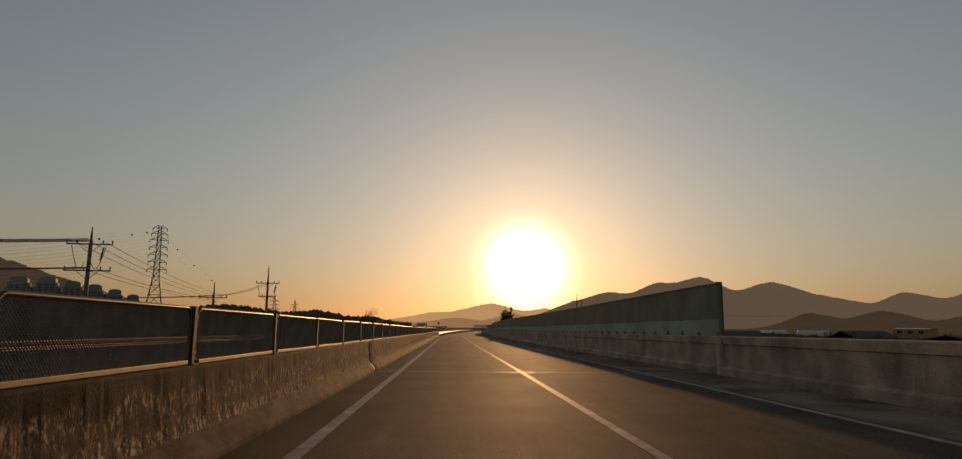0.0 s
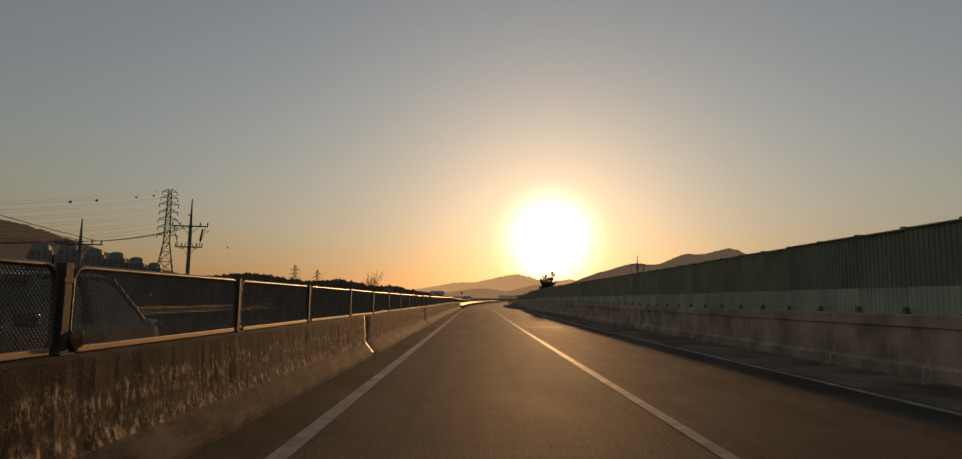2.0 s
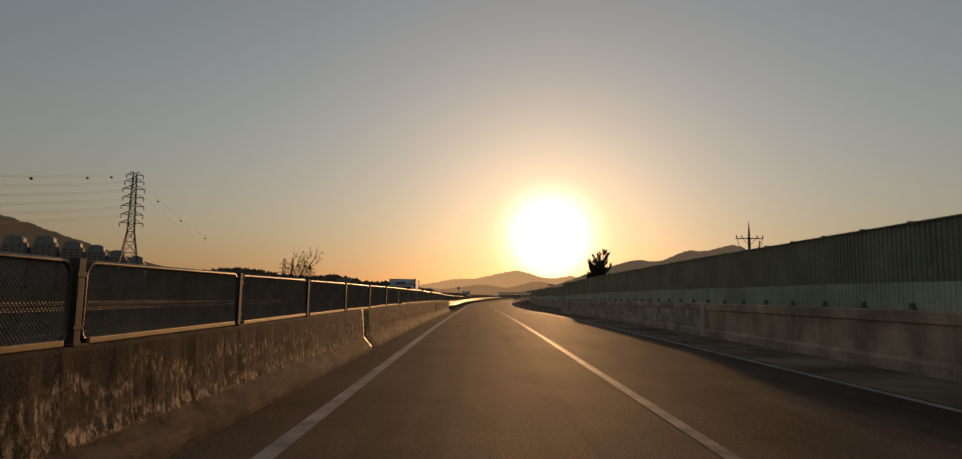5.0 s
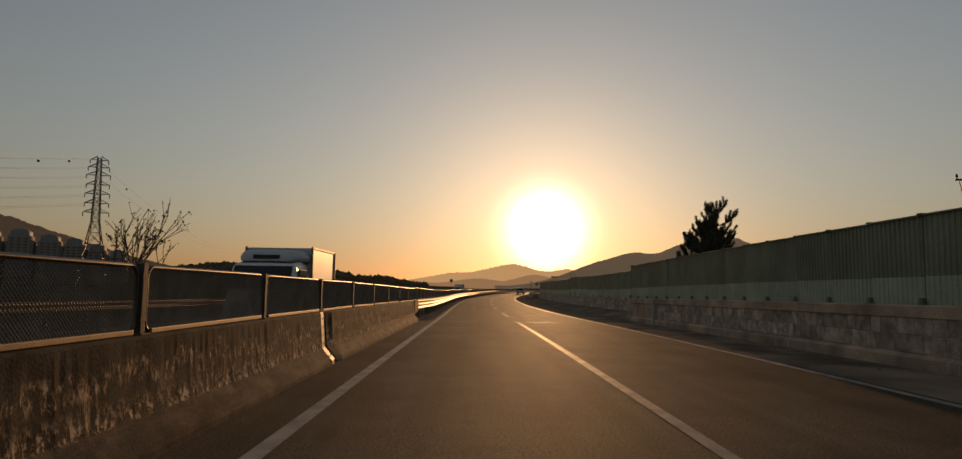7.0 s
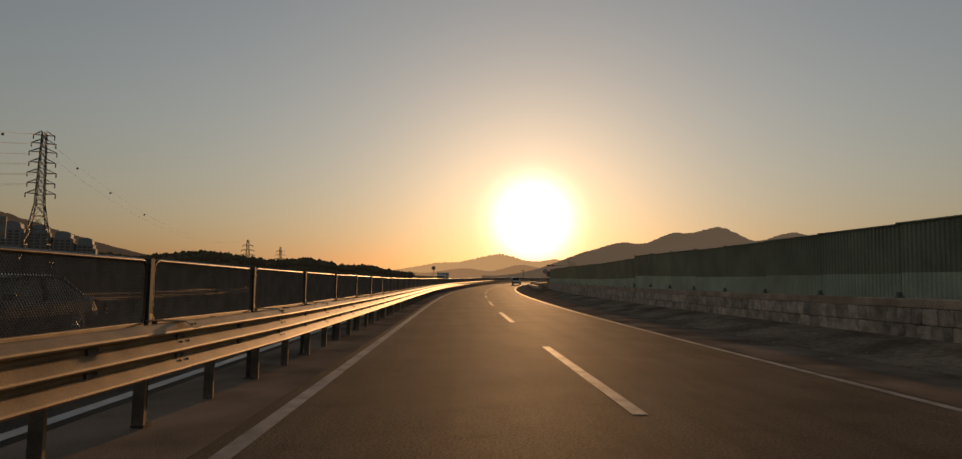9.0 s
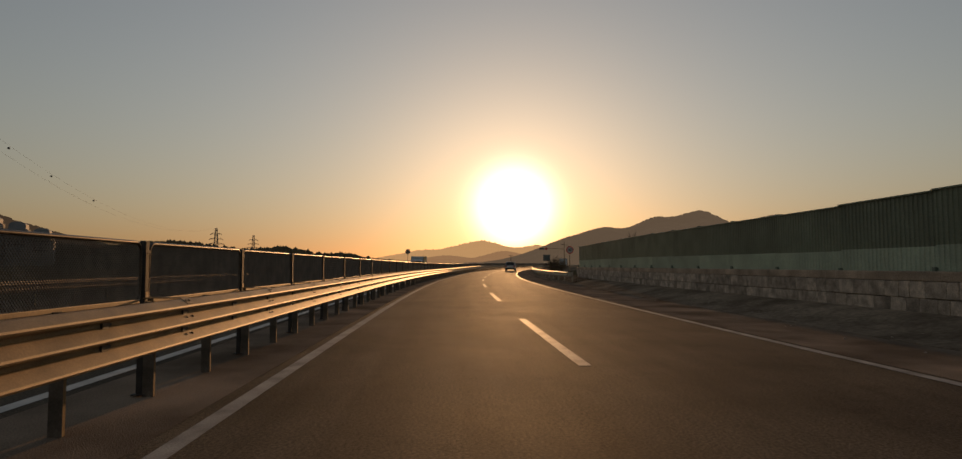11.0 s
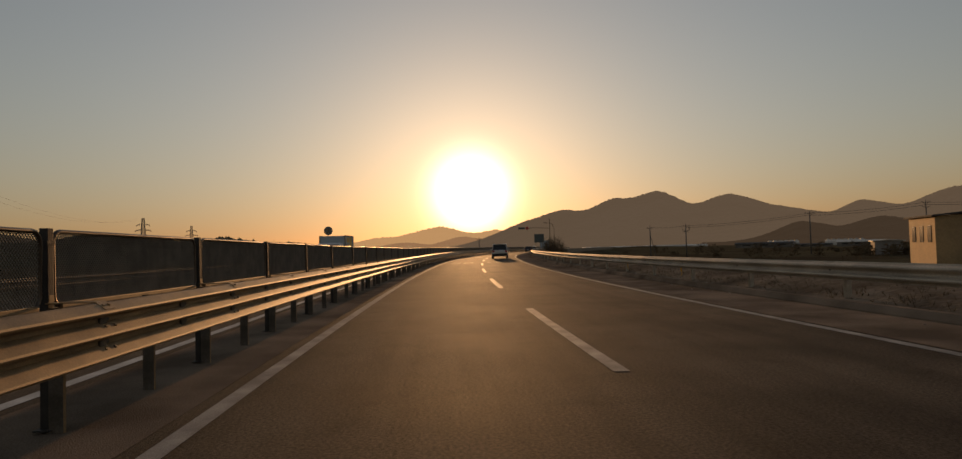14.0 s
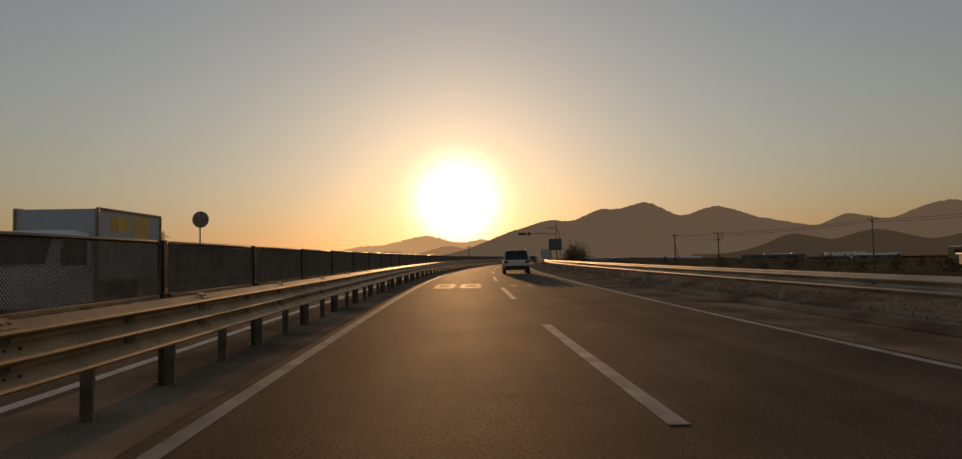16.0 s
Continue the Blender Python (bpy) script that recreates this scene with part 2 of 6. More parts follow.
M_WORN = material("worn_road_paint", (0.13, 0.12, 0.105), 0.7, vary=0.4, scale=3.0, fine=30, bump=0.2, coords="UV", spec=0.15)
M_YELLOW = material("yellow_paint", (0.7, 0.45, 0.08), 0.6, vary=0.2)
M_CONC = limed_barrier("barrier_concrete", (0.066, 0.05, 0.037), (0.17, 0.122, 0.083), (0.72, 0.54, 0.37))
M_PLATE = material("scuffed_end_plate", (0.38, 0.25, 0.13), 0.6, metal=0.1, vary=0.2, scale=5, fine=60, bump=0.03)
M_WALL = streaked_concrete("wall_concrete", (0.38, 0.285, 0.205), (0.5, 0.39, 0.29), 0.2)
M_WALL_PALE = material("pale_concrete", (0.42, 0.38, 0.33), 0.85, vary=0.2, scale=2, fine=30, bump=0.2)
M_STONE = material("granite_block", (0.4, 0.325, 0.255), 0.88, vary=0.4, scale=4, fine=35, bump=0.5, seed_vary=0.28)
# two copies of one steel: sun-warmed first, then lightened grey for the shaded rail
M_GALV = material("galvanised_steel", (0.31, 0.205, 0.105), 0.56, metal=0.28, vary=0.25, scale=3, fine=70, bump=0.03)
M_GALV_SHADE = material("shade_side_galvanised_steel", (0.42, 0.36, 0.28), 0.55, metal=0.25, vary=0.25, scale=3, fine=70, bump=0.03)
M_RUST = material("dull_steel", (0.04, 0.034, 0.03), 0.7, metal=0.2, vary=0.3, scale=6, fine=60, bump=0.1)
M_FRAME = material("fence_frame_steel", (0.11, 0.085, 0.068), 0.4, metal=0.92, vary=0.2, scale=4, fine=60, bump=0.05)
M_MESH = material("expanded_metal", (0.19, 0.155, 0.12), 0.6, metal=0.0, vary=0.2, scale=5, fine=50, bump=0.0)
M_GREEN_D = material("dark_green_panel", (0.145, 0.175, 0.12), 0.5, metal=0.08, vary=0.25, scale=0.9, fine=30, bump=0.05, seed_vary=0.12)
M_GREEN_L = material("pale_green_panel", (0.33, 0.4, 0.3), 0.5, metal=0.05, vary=0.2, scale=0.9, fine=30, bump=0.05, seed_vary=0.12)
# dark tone for the shaded body of the rail posts
M_POST_SHADE = material("shaded_post_steel", (0.12, 0.1, 0.08), 0.6, metal=0.5, vary=0.3, scale=6, fine=60, bump=0.1)
M_NPOST = material("noise_post_paint", (0.1, 0.135, 0.11), 0.5, vary=0.2, scale=3, fine=40, bump=0.03)
M_SOIL = material("verge_soil", (0.24, 0.188, 0.137), 0.95, vary=0.4, scale=0.8, fine=9, bump=0.8, second=(0.3, 0.24, 0.175), spec=0.0)
M_FIELD = material("field_ground", (0.11, 0.085, 0.055), 0.95, vary=0.35, scale=0.02, fine=0.4, bump=0.0, second=(0.13, 0.11, 0.065), spec=0.0)
M_POLE = material("pole_concrete", (0.13, 0.12, 0.11), 0.8, vary=0.2, scale=2, fine=30)
M_DARK = material("dark_metal", (0.05, 0.05, 0.05), 0.5, metal=0.5, vary=0.2)
M_LATTICE = material("lattice_steel", (0.12, 0.115, 0.11), 0.55, metal=0.6, vary=0.15)
M_BARK = material("bark", (0.1, 0.075, 0.055), 0.9, vary=0.35, scale=4, fine=30, bump=0.6)
M_PINE = material("pine_needles", (0.065, 0.075, 0.035), 0.7, vary=0.4, scale=2, fine=20)
M_SHRUB = material("dry_shrub", (0.11, 0.078, 0.045), 0.85, vary=0.4, scale=2, fine=20, spec=0.0)
M_GRASS = material("dead_grass", (0.17, 0.13, 0.085), 0.9, vary=0.4, scale=2, fine=20, spec=0.0)
# far woods, hills and mountains: near-black bases, their haze colour emitted
M_WOODS = material("hazed_far_woods", (0.06, 0.06, 0.035), 0.95, vary=0.4, scale=0.05, fine=0.6, bump=0, haze_glow=(0.006, 0.0045, 0.003), spec=0.0)
M_HILL = material("hazed_wooded_hill", (0.014, 0.013, 0.01), 0.95, vary=0.6, scale=0.02, fine=0.12, bump=0, haze_glow=(0.046, 0.032, 0.019), spec=0.0)
M_MT_NEAR = material("hazed_mountain_slope", (0.018, 0.017, 0.014), 0.95, vary=0.5, scale=0.006, fine=0.06, bump=0, haze_glow=(0.1, 0.073, 0.045), spec=0.0)
M_MT_MID = material("hazed_middle_slope", (0.05, 0.048, 0.042), 0.95, vary=0.3, scale=0.003, fine=0.05, bump=0, haze_glow=(0.27, 0.155, 0.07), spec=0.0)
M_MT_FAR = material("hazed_far_slope", (0.05, 0.048, 0.045), 0.95, vary=0.3, scale=0.003, fine=0.05, bump=0, haze_glow=(0.46, 0.27, 0.11), spec=0.0)


# ---------------------------------------------------------------- the road's line
KNOT_S = np.arange(-40.0, 481.0, 40.0)
CURVE = np.array([-0.2, -0.2, 0.03, 0.15, -0.26, 1.08, 1.61, 1.39, 1.64, 1.64, 1.4, 1.0, 0.6, 0.4]) * 1e-3
GRADE = np.array([-0.1, -0.51, -0.56, -0.12, -1.31, -0.14, -0.2, 0.44, 0.25, 0.18, 0.13, 0.1, 0.08, 0.07]) * 1e-2
SG = np.arange(-80.0, 900.1, 1.0)
head_g = np.cumsum(np.interp(SG, KNOT_S, CURVE) * (SG < 560))
head_g -= np.interp(0, SG, head_g)
x_g, y_g = np.cumsum(np.sin(head_g)), np.cumsum(np.cos(head_g))
z_g = np.cumsum(np.interp(SG, KNOT_S, GRADE) * (SG < 560))
x_g, y_g, z_g = (a - np.interp(0, SG, a) for a in (x_g, y_g, z_g))


def at(s, d=0.0, z=0.0):
    """World place of a point s along the road, d to the right of the lane's middle, z above it."""
    h = float(np.interp(s, SG, head_g))
    return Vector((float(np.interp(s, SG, x_g)) + math.cos(h) * d, float(np.interp(s, SG, y_g)) - math.sin(h) * d, float(np.interp(s, SG, z_g)) + z))


def turn(s):
    return math.degrees(float(np.interp(s, SG, head_g)))


def stand(s, d=0.0, z=0.0, extra=0.0):
    """Pose on the road: local y runs along it, x to the right."""
    p = at(s, d, z)
    return pose(p.x, p.y, p.z, 0, 0, -turn(s) + extra)


# ---------------------------------------------------------------- mesh helpers
def mesh_object(name, bm, mat, smooth=False):
    me = bpy.data.meshes.new(name)
    bm.to_mesh(me)
    bm.free()
    me.materials.append(mat)
    if smooth:
        for p in me.polygons:
            p.use_smooth = True
    return new(name, me)


def part(name, bm, mat, parent, label="", smooth=False):
    ob = mesh_object(name, bm, mat, smooth)
    ob.parent = parent
    if label:
        tagged(ob, label)
    return ob


def piece(name, me, parent, m):
    """One more object on a shared mesh, placed in the parent's space."""
    ob = new(name, me)
    ob.parent = parent
    ob.matrix_local = m
    return ob


def thing(name, m, label, category, group="", kind=""):
    ob = new(name)
    ob.matrix_world = m
    return tagged(ob, label, category, group, kind)


def box(bm, lo, hi, bevel=0.0, m=None):
    v = bmesh.ops.create_cube(bm, size=1.0)["verts"]
    c = [(a + b) / 2 for a, b in zip(lo, hi)]
    e = [b - a for a, b in zip(lo, hi)]
    for k in v:
        k.co = Vector((c[0] + k.co.x * e[0], c[1] + k.co.y * e[1], c[2] + k.co.z * e[2]))
    if bevel:
        r = bmesh.ops.bevel(bm, geom=list({ed for k in v for ed in k.link_edges}), offset=bevel, segments=2, affect="EDGES", profile=0.6)
        v = r["verts"]
    if m is not None:
        for k in v:
            k.co = m @ k.co
    return v


def rod(bm, a, b, r0, r1=None, n=8):
    """A tapered round bar from a to b."""
    a, b = Vector(a), Vector(b)
    r1 = r0 if r1 is None else r1
    q = (b - a).to_track_quat("Z", "Y").to_matrix()
    rings = []
    for p, r in ((a, r0), (b, r1)):
        rings.append([bm.verts.new(p + q @ Vector((math.cos(k * math.tau / n) * r, math.sin(k * math.tau / n) * r, 0))) for k in range(n)])
    for k in range(n):
        bm.faces.new((rings[0][k], rings[0][(k + 1) % n], rings[1][(k + 1) % n], rings[1][k]))
    bm.faces.new(rings[0][::-1])
    bm.faces.new(rings[1])


def tube(bm, pts, r, n=6, closed=False):
    """A bent round tube through the points."""
    pts = [Vector(p) for p in pts]
    rings, up = [], Vector((0.0, 0.0, 1.0))
    for k, p in enumerate(pts):
        a = pts[k - 1] if k or closed else p
        b = pts[(k + 1) % len(pts)] if k < len(pts) - 1 or closed else p
        d = (b - a).normalized()
        side = d.cross(Vector((1, 0, 0)) if abs(d.x) < 0.9 else up).normalized()
        other = d.cross(side)
        rings.append([bm.verts.new(p + side * math.cos(j * math.tau / n) * r + other * math.sin(j * math.tau / n) * r) for j in range(n)])
    for k in range(len(pts) if closed else len(pts) - 1):
        a, b = rings[k], rings[(k + 1) % len(pts)]
        for j in range(n):
            bm.faces.new((a[j], a[(j + 1) % n], b[(j + 1) % n], b[j]))
    if not closed:
        bm.faces.new(rings[0][::-1])
        bm.faces.new(rings[-1])


def loft(bm, profile, s_list, closed=False, caps=False):
    """Sweep a (d, z) profile along the road, with s and the profile's length as UV."""
    uv = bm.loops.layers.uv.verify()
    run = [0.0]
    for a, b in zip(profile, profile[1:]):
        run.append(run[-1] + math.hypot(b[0] - a[0], b[1] - a[1]))
    rows = [[bm.verts.new(at(s, d, z)) for d, z in profile] for s in s_list]
    n = len(profile)
    for i in range(len(s_list) - 1):
        for k in range(n if closed else n - 1):
            j = (k + 1) % n
            f = bm.faces.new((rows[i][k], rows[i + 1][k], rows[i + 1][j], rows[i][j]))
            r1 = run[j] if j else run[-1] + 0.3
            for lp, c in zip(f.loops, ((s_list[i], run[k]), (s_list[i + 1], run[k]), (s_list[i + 1], r1), (s_list[i], r1))):
                lp[uv].uv = c
    if caps:
        bm.faces.new(rows[0])
        bm.faces.new(rows[-1][::-1])
    return rows


def steps(a, b, w):
    n = max(1, round((b - a) / w))
    return [a + (b - a) * k / n for k in range(n + 1)]


# ---------------------------------------------------------------- ground and road
def field_z(lat):
    """Height of the fields: lower beyond the first plots on the right."""
    f = np.clip((lat - 120.0) / 110.0, 0, 1)
    return -3.2 - 4.0 * f * f * (3 - 2 * f)


def field_at(x, y):
    k = int(np.argmin((x - x_g) ** 2 + (y - y_g) ** 2))
    return float(field_z((x - x_g[k]) * math.cos(head_g[k]) - (y - y_g[k]) * math.sin(head_g[k])))


def build_ground():
    fine_x, fine_y = np.arange(-70, 160, 5.0), np.arange(-80, 520, 5.0)
    far = np.array([12, 30, 60, 110, 200, 350, 600, 1000, 1700, 2900, 4600.0])
    xs = np.concatenate([fine_x[0] - far[::-1], fine_x, fine_x[-1] + far])
    ys = np.concatenate([fine_y[0] - far[::-1], fine_y, fine_y[-1] + far])
    X, Y = np.meshgrid(xs, ys)
    gap = np.full(X.shape, 1e9)
    lat, rz = np.zeros(X.shape), np.zeros(X.shape)
    for k in range(0, len(SG), 4):
        q = (X - x_g[k]) ** 2 + (Y - y_g[k]) ** 2
        near = q < gap
        gap = np.where(near, q, gap)
        lat = np.where(near, (X - x_g[k]) * math.cos(head_g[k]) - (Y - y_g[k]) * math.sin(head_g[k]), lat)
        rz = np.where(near, z_g[k], rz)
    out = np.maximum(lat - 9.0, -16.5 - lat)
    fall = np.clip(out / 9.0, 0, 1)
    fall = fall * fall * (3 - 2 * fall)
    Z = (rz - 0.12) * (1 - fall) + field_z(lat) * fall
    verts = np.stack([X, Y, Z], -1).reshape(-1, 3)
    nx, ny = len(xs), len(ys)
    faces = [(j * nx + i, j * nx + i + 1, (j + 1) * nx + i + 1, (j + 1) * nx + i) for j in range(ny - 1) for i in range(nx - 1)]
    me = bpy.data.meshes.new("ground")
    me.from_pydata(verts.tolist(), [], faces)
    me.materials.append(M_FIELD)
    for p in me.polygons:
        p.use_smooth = True
    return tagged(new("ground", me), "dry brown fields beside the road embankment", "ground", kind="structure")


build_ground()

ROAD_S = steps(-70, 560, 3.0)
bm = bmesh.new()
loft(bm, [(7.3, -0.5), (7.3, 0.0), (-2.9, 0.0), (-2.9, -0.5)], ROAD_S)
tagged(mesh_object("road", bm, M_ASPHALT), "grey worn asphalt carriageway with two lanes", "road", kind="structure")
bm = bmesh.new()
loft(bm, [(-2.9, -0.5), (-2.9, 0.0), (-15.2, 0.0), (-15.2, -0.5)], ROAD_S)
tagged(mesh_object("road_opposite", bm, M_ASPHALT), "asphalt carriageway of the oncoming traffic", "road", kind="structure")
bm = bmesh.new()
loft(bm, [(12.5, -0.9), (10.4, 0.30), (9.4, 0.34), (8.5, 0.22), (7.9, 0.07), (7.31, 0.012), (7.31, -0.3)], steps(123.5, 560, 2.0))
tagged(mesh_object("verge", bm, M_SOIL), "dusty verge of soil and gravel beside the shoulder", "verge", kind="structure")


# shoulder strip, paler than the road so the wall's shade looks less deep
bm = bmesh.new()
loft(bm, [(7.3, 0.0035), (6.4, 0.0045), (5.45, 0.0035)], ROAD_S)
tagged(mesh_object("shoulder", bm, M_SHOULDER), "dusty, gritty paved shoulder, coloured paler to lift its shade", "shoulder", kind="structure")


# pale dusty strip added to lift the dark shade under the median rail
bm = bmesh.new()
loft(bm, [(-1.98, 0.0035), (-2.6, 0.006), (-3.45, 0.0035)], steps(120.4, 560, 3.0))
tagged(mesh_object("median_strip", bm, M_SHOULDER), "dusty asphalt strip, lightened against the shade under the guardrail", "median strip", kind="structure")


def stripe(name, d0, d1, s0, s1, label, mat=None):
    b = bmesh.new()
    loft(b, [(d1, 0.006), (d0, 0.006)], steps(s0, s1, 3.0))
    return tagged(mesh_object(name, b, mat or M_LINE), label, "road marking", kind="structure")


stripe("edge_line", -1.83, -1.67, -60, 540, "solid white edge line beside the median")
stripe("lane_line", 1.68, 1.82, -60, 119.7, "worn solid white lane line on the bridge", M_LANE)
stripe("shoulder_line", 5.21, 5.36, -60, 540, "solid white line at the shoulder")
# its paint is brightened to make up for the shade behind the rail
stripe("opposite_edge_line", -3.75, -3.59, -60, 540, "solid white edge line of the oncoming side", M_LINE_SHADED)
stripe("opposite_shoulder_line", -10.9, -10.75, -60, 540, "solid white line at the far shoulder")
lane_dashes = thing("lane_dashes", Matrix(), "broken white lane line past the bridge", "road marking", kind="structure")
for s_end in [133.5, 148.2, 162.1, 176.0, 189.95, 204.3, 218.1] + [231.75 + 13.7 * k for k in range(13)]:
    bm = bmesh.new()
    loft(bm, [(1.83, 0.006), (1.67, 0.006)], steps(s_end - 6.75, s_end, 2.25))
    part("lane_dash", bm, M_LINE, lane_dashes)

# steel expansion joints across the bridge
for s_j in (17.95, 57.0, 119.8):
    bm = bmesh.new()
    for off in (-0.12, 0.09):
        loft(bm, [(7.25, 0.004), (7.25, 0.012), (-2.4, 0.012), (-2.4, 0.004)], [s_j + off, s_j + off + 0.05])
    tagged(mesh_object("expansion_joint", bm, M_GALV), "narrow steel expansion joint across the carriageway", "expansion joint", "bridge joints", "structure")

# ---------------------------------------------------------------- median: concrete barrier
BARRIER = [(-2.43, 0.0), (-2.43, 0.07), (-2.60, 0.27), (-2.645, 0.82), (-2.66, 0.84), (-2.80, 0.84), (-2.815, 0.82), (-2.86, 0.27), (-3.03, 0.07), (-3.03, 0.0)]
JOINTS = [-62.0, -4.4, 18.42, 41.0, 57.0, 80.2, 103.6, 120.0]
BARRIER_FINE = [(-2.43, 0.0), (-2.432, 0.05), (-2.452, 0.1), (-2.5, 0.165), (-2.555, 0.22), (-2.59, 0.28), (-2.606, 0.36), (-2.613, 0.45), (-2.623, 0.55), (-2.634, 0.69)] + BARRIER[3:]


def rib_loft(b, s0, s1, pitch, sink):
    """The barrier's concrete: uneven upright ribs and runs down its face; its start lies sunk by the joint."""
    s_list = steps(s0, s1, pitch)
    rows_b = loft(b, BARRIER_FINE, s_list, caps=True)
    for s, row in zip(s_list[:-1], rows_b[:-1]):
        h = float(np.interp(s, SG, head_g))
        out = Vector((math.cos(h), -math.sin(h), 0))
        back = sink * max(0.0, 1.0 - (s - s0) / 0.36)
        for (d, z), v in zip(BARRIER_FINE, row):
            v.co -= out * (back if d > -2.73 else -back)
        if s == s_list[0]:
            continue
        for (d, z), v in zip(BARRIER_FINE[1:11], row[1:11]):
            lean = s + 0.05 * z
            rib = 0.55 * noise.noise(Vector((lean * 5.2, z * 0.5, 3.1))) + 0.5 * noise.noise(Vector((lean * 13.0, z * 1.1, 8.7))) + 0.25 * noise.noise(Vector((s * 2.0, z * 6.0, 1.3)))
            reach_z = float(np.interp(z, [0.07, 0.2, 0.3, 0.7, 0.82], [0.12, 0.2, 1.0, 0.9, 0.3]))
            v.co += out * (0.012 * rib * reach_z)


barrier = thing("concrete_median_barrier", Matrix(), "weathered concrete median barrier with pale lime streaks", "median barrier")
for s0, s1 in zip(JOINTS, JOINTS[1:]):
    bm = bmesh.new()
    reach, slip = (0.44, 0.055)
    rib_loft(bm, s0 + 0.03, s1 - reach, 0.055 if s1 > 0 else 2.0, 0.6 * slip)
    part("barrier_segment", bm, M_CONC, barrier)
    # steel-clad end that tapers in towards the joint
    bm = bmesh.new()
    uv = bm.loops.layers.uv.verify()
    rows = []
    for s, inset in ((s1 - reach, -0.006), (s1 + 0.02, slip)):
        rows.append([bm.verts.new(at(s, d - inset if d > -2.73 else d + inset, z)) for d, z in BARRIER])
    for k in range(len(BARRIER) - 1):
        bm.faces.new((rows[0][k], rows[1][k], rows[1][k + 1], rows[0][k + 1]))
    bm.faces.new(rows[0])
    bm.faces.new(rows[1][::-1])
    end = part("barrier_end", bm, M_PLATE, barrier, "scuffed pale steel-clad barrier end")
    for z in (0.13, 0.33, 0.46, 0.59, 0.72):
        for f0, f1 in ((0.08, 0.42), (0.52, 0.95)):
            bm = bmesh.new()
            d_z = np.interp(z, [0.07, 0.27, 0.82], [-2.43, -2.60, -2.645])
            rise = random.uniform(0.0, 0.03)
            v = [bm.verts.new(at(s1 - reach + f * (reach + 0.02), d_z - (slip + 0.006) * f + 0.008 + push, z + dz + rise * f)) for push in (0.0, 0.006) for f, dz in ((f0, 0), (f1, -0.004), (f1, 0.026), ((f0 + f1) / 2, 0.012))]
            for f in ((0, 1, 2, 3), (7, 6, 5, 4), (0, 4, 5, 1), (1, 5, 6, 2), (2, 6, 7, 3), (3, 7, 4, 0)):
                bm.faces.new([v[k] for k in f])
            part("slot", bm, M_DARK, end)

# ---------------------------------------------------------------- median: anti-glare fence
FENCE_H = 0.53


def fence_frame_mesh(length, height):
    b = bmesh.new()
    r, pts = 0.09, []
    y0, y1, z0, z1 = -length / 2 + 0.075, length / 2 - 0.075, 0.02, height
    for cy, cz, a0 in ((y1 - r, z1 - r, 0), (y0 + r, z1 - r, 90), (y0 + r, z0 + r, 180), (y1 - r, z0 + r, 270)):
        for k in range(5):
            a = radians(a0 + k * 22.5)
            pts.append((0, cy + math.cos(a) * r, cz + math.sin(a) * r))
    tube(b, pts, 0.017, 8, closed=True)
    me = bpy.data.meshes.new("frame")
    b.to_mesh(me)
    b.free()
    for p in me.polygons:
        p.use_smooth = True
    me.materials.append(M_FRAME)
    return me


def fence_mesh(length, height, pitch=0.0155, rise=0.031, deep=0.0065):
    """Expanded metal: zigzag strands that stand across the sheet."""
    verts, faces = [], []
    y0, y1, z0, z1 = -length / 2 + 0.09, length / 2 - 0.09, 0.035, height - 0.015
    cols, rows = int((y1 - y0) / pitch), int((z1 - z0) / rise)
    for c in range(cols):
        yc = y0 + (c + 0.5) * pitch
        base = len(verts)
        for r in range(2 * rows + 1):
            z = z0 + (z1 - z0) * r / (2 * rows)
            y = yc + (0.25 * pitch if (r % 2) == (c % 2) else -0.25 * pitch) * 2 * 0.96
            verts += [(-deep / 2, y - 0.0025, z), (deep / 2, y + 0.0025, z)]
        for r in range(2 * rows):
            i = base + 2 * r
            faces.append((i, i + 1, i + 3, i + 2))
    me = bpy.data.meshes.new("mesh_sheet")
    me.from_pydata(verts, [], faces)
    me.materials.append(M_MESH)
    return me


def bottom_rail_mesh(length):
    """Flat steel rail along the sheet's foot."""
    b = bmesh.new()
    box(b, (-0.026, -length / 2 + 0.13, 0.008), (0.034, length / 2 - 0.13, 0.046), 0.005)
    me = bpy.data.meshes.new("bottom_rail")
    b.to_mesh(me)
    b.free()
    me.materials.append(M_GALV)
    return me


def fence_post_mesh(z0, z1):
    b = bmesh.new()
    box(b, (-0.03, -0.035, z0), (0.03, 0.035, z1), 0.006)
    box(b, (-0.06, -0.07, z0 - 0.0), (0.06, 0.07, z0 + 0.012), 0.003)
    for zz in (z0 + 0.1, z1 - 0.12):
        box(b, (0.028, -0.05, zz), (0.036, 0.05, zz + 0.03), 0.002)
    me = bpy.data.meshes.new("post")
    b.to_mesh(me)
    b.free()
    me.materials.append(M_RUST)
    return me


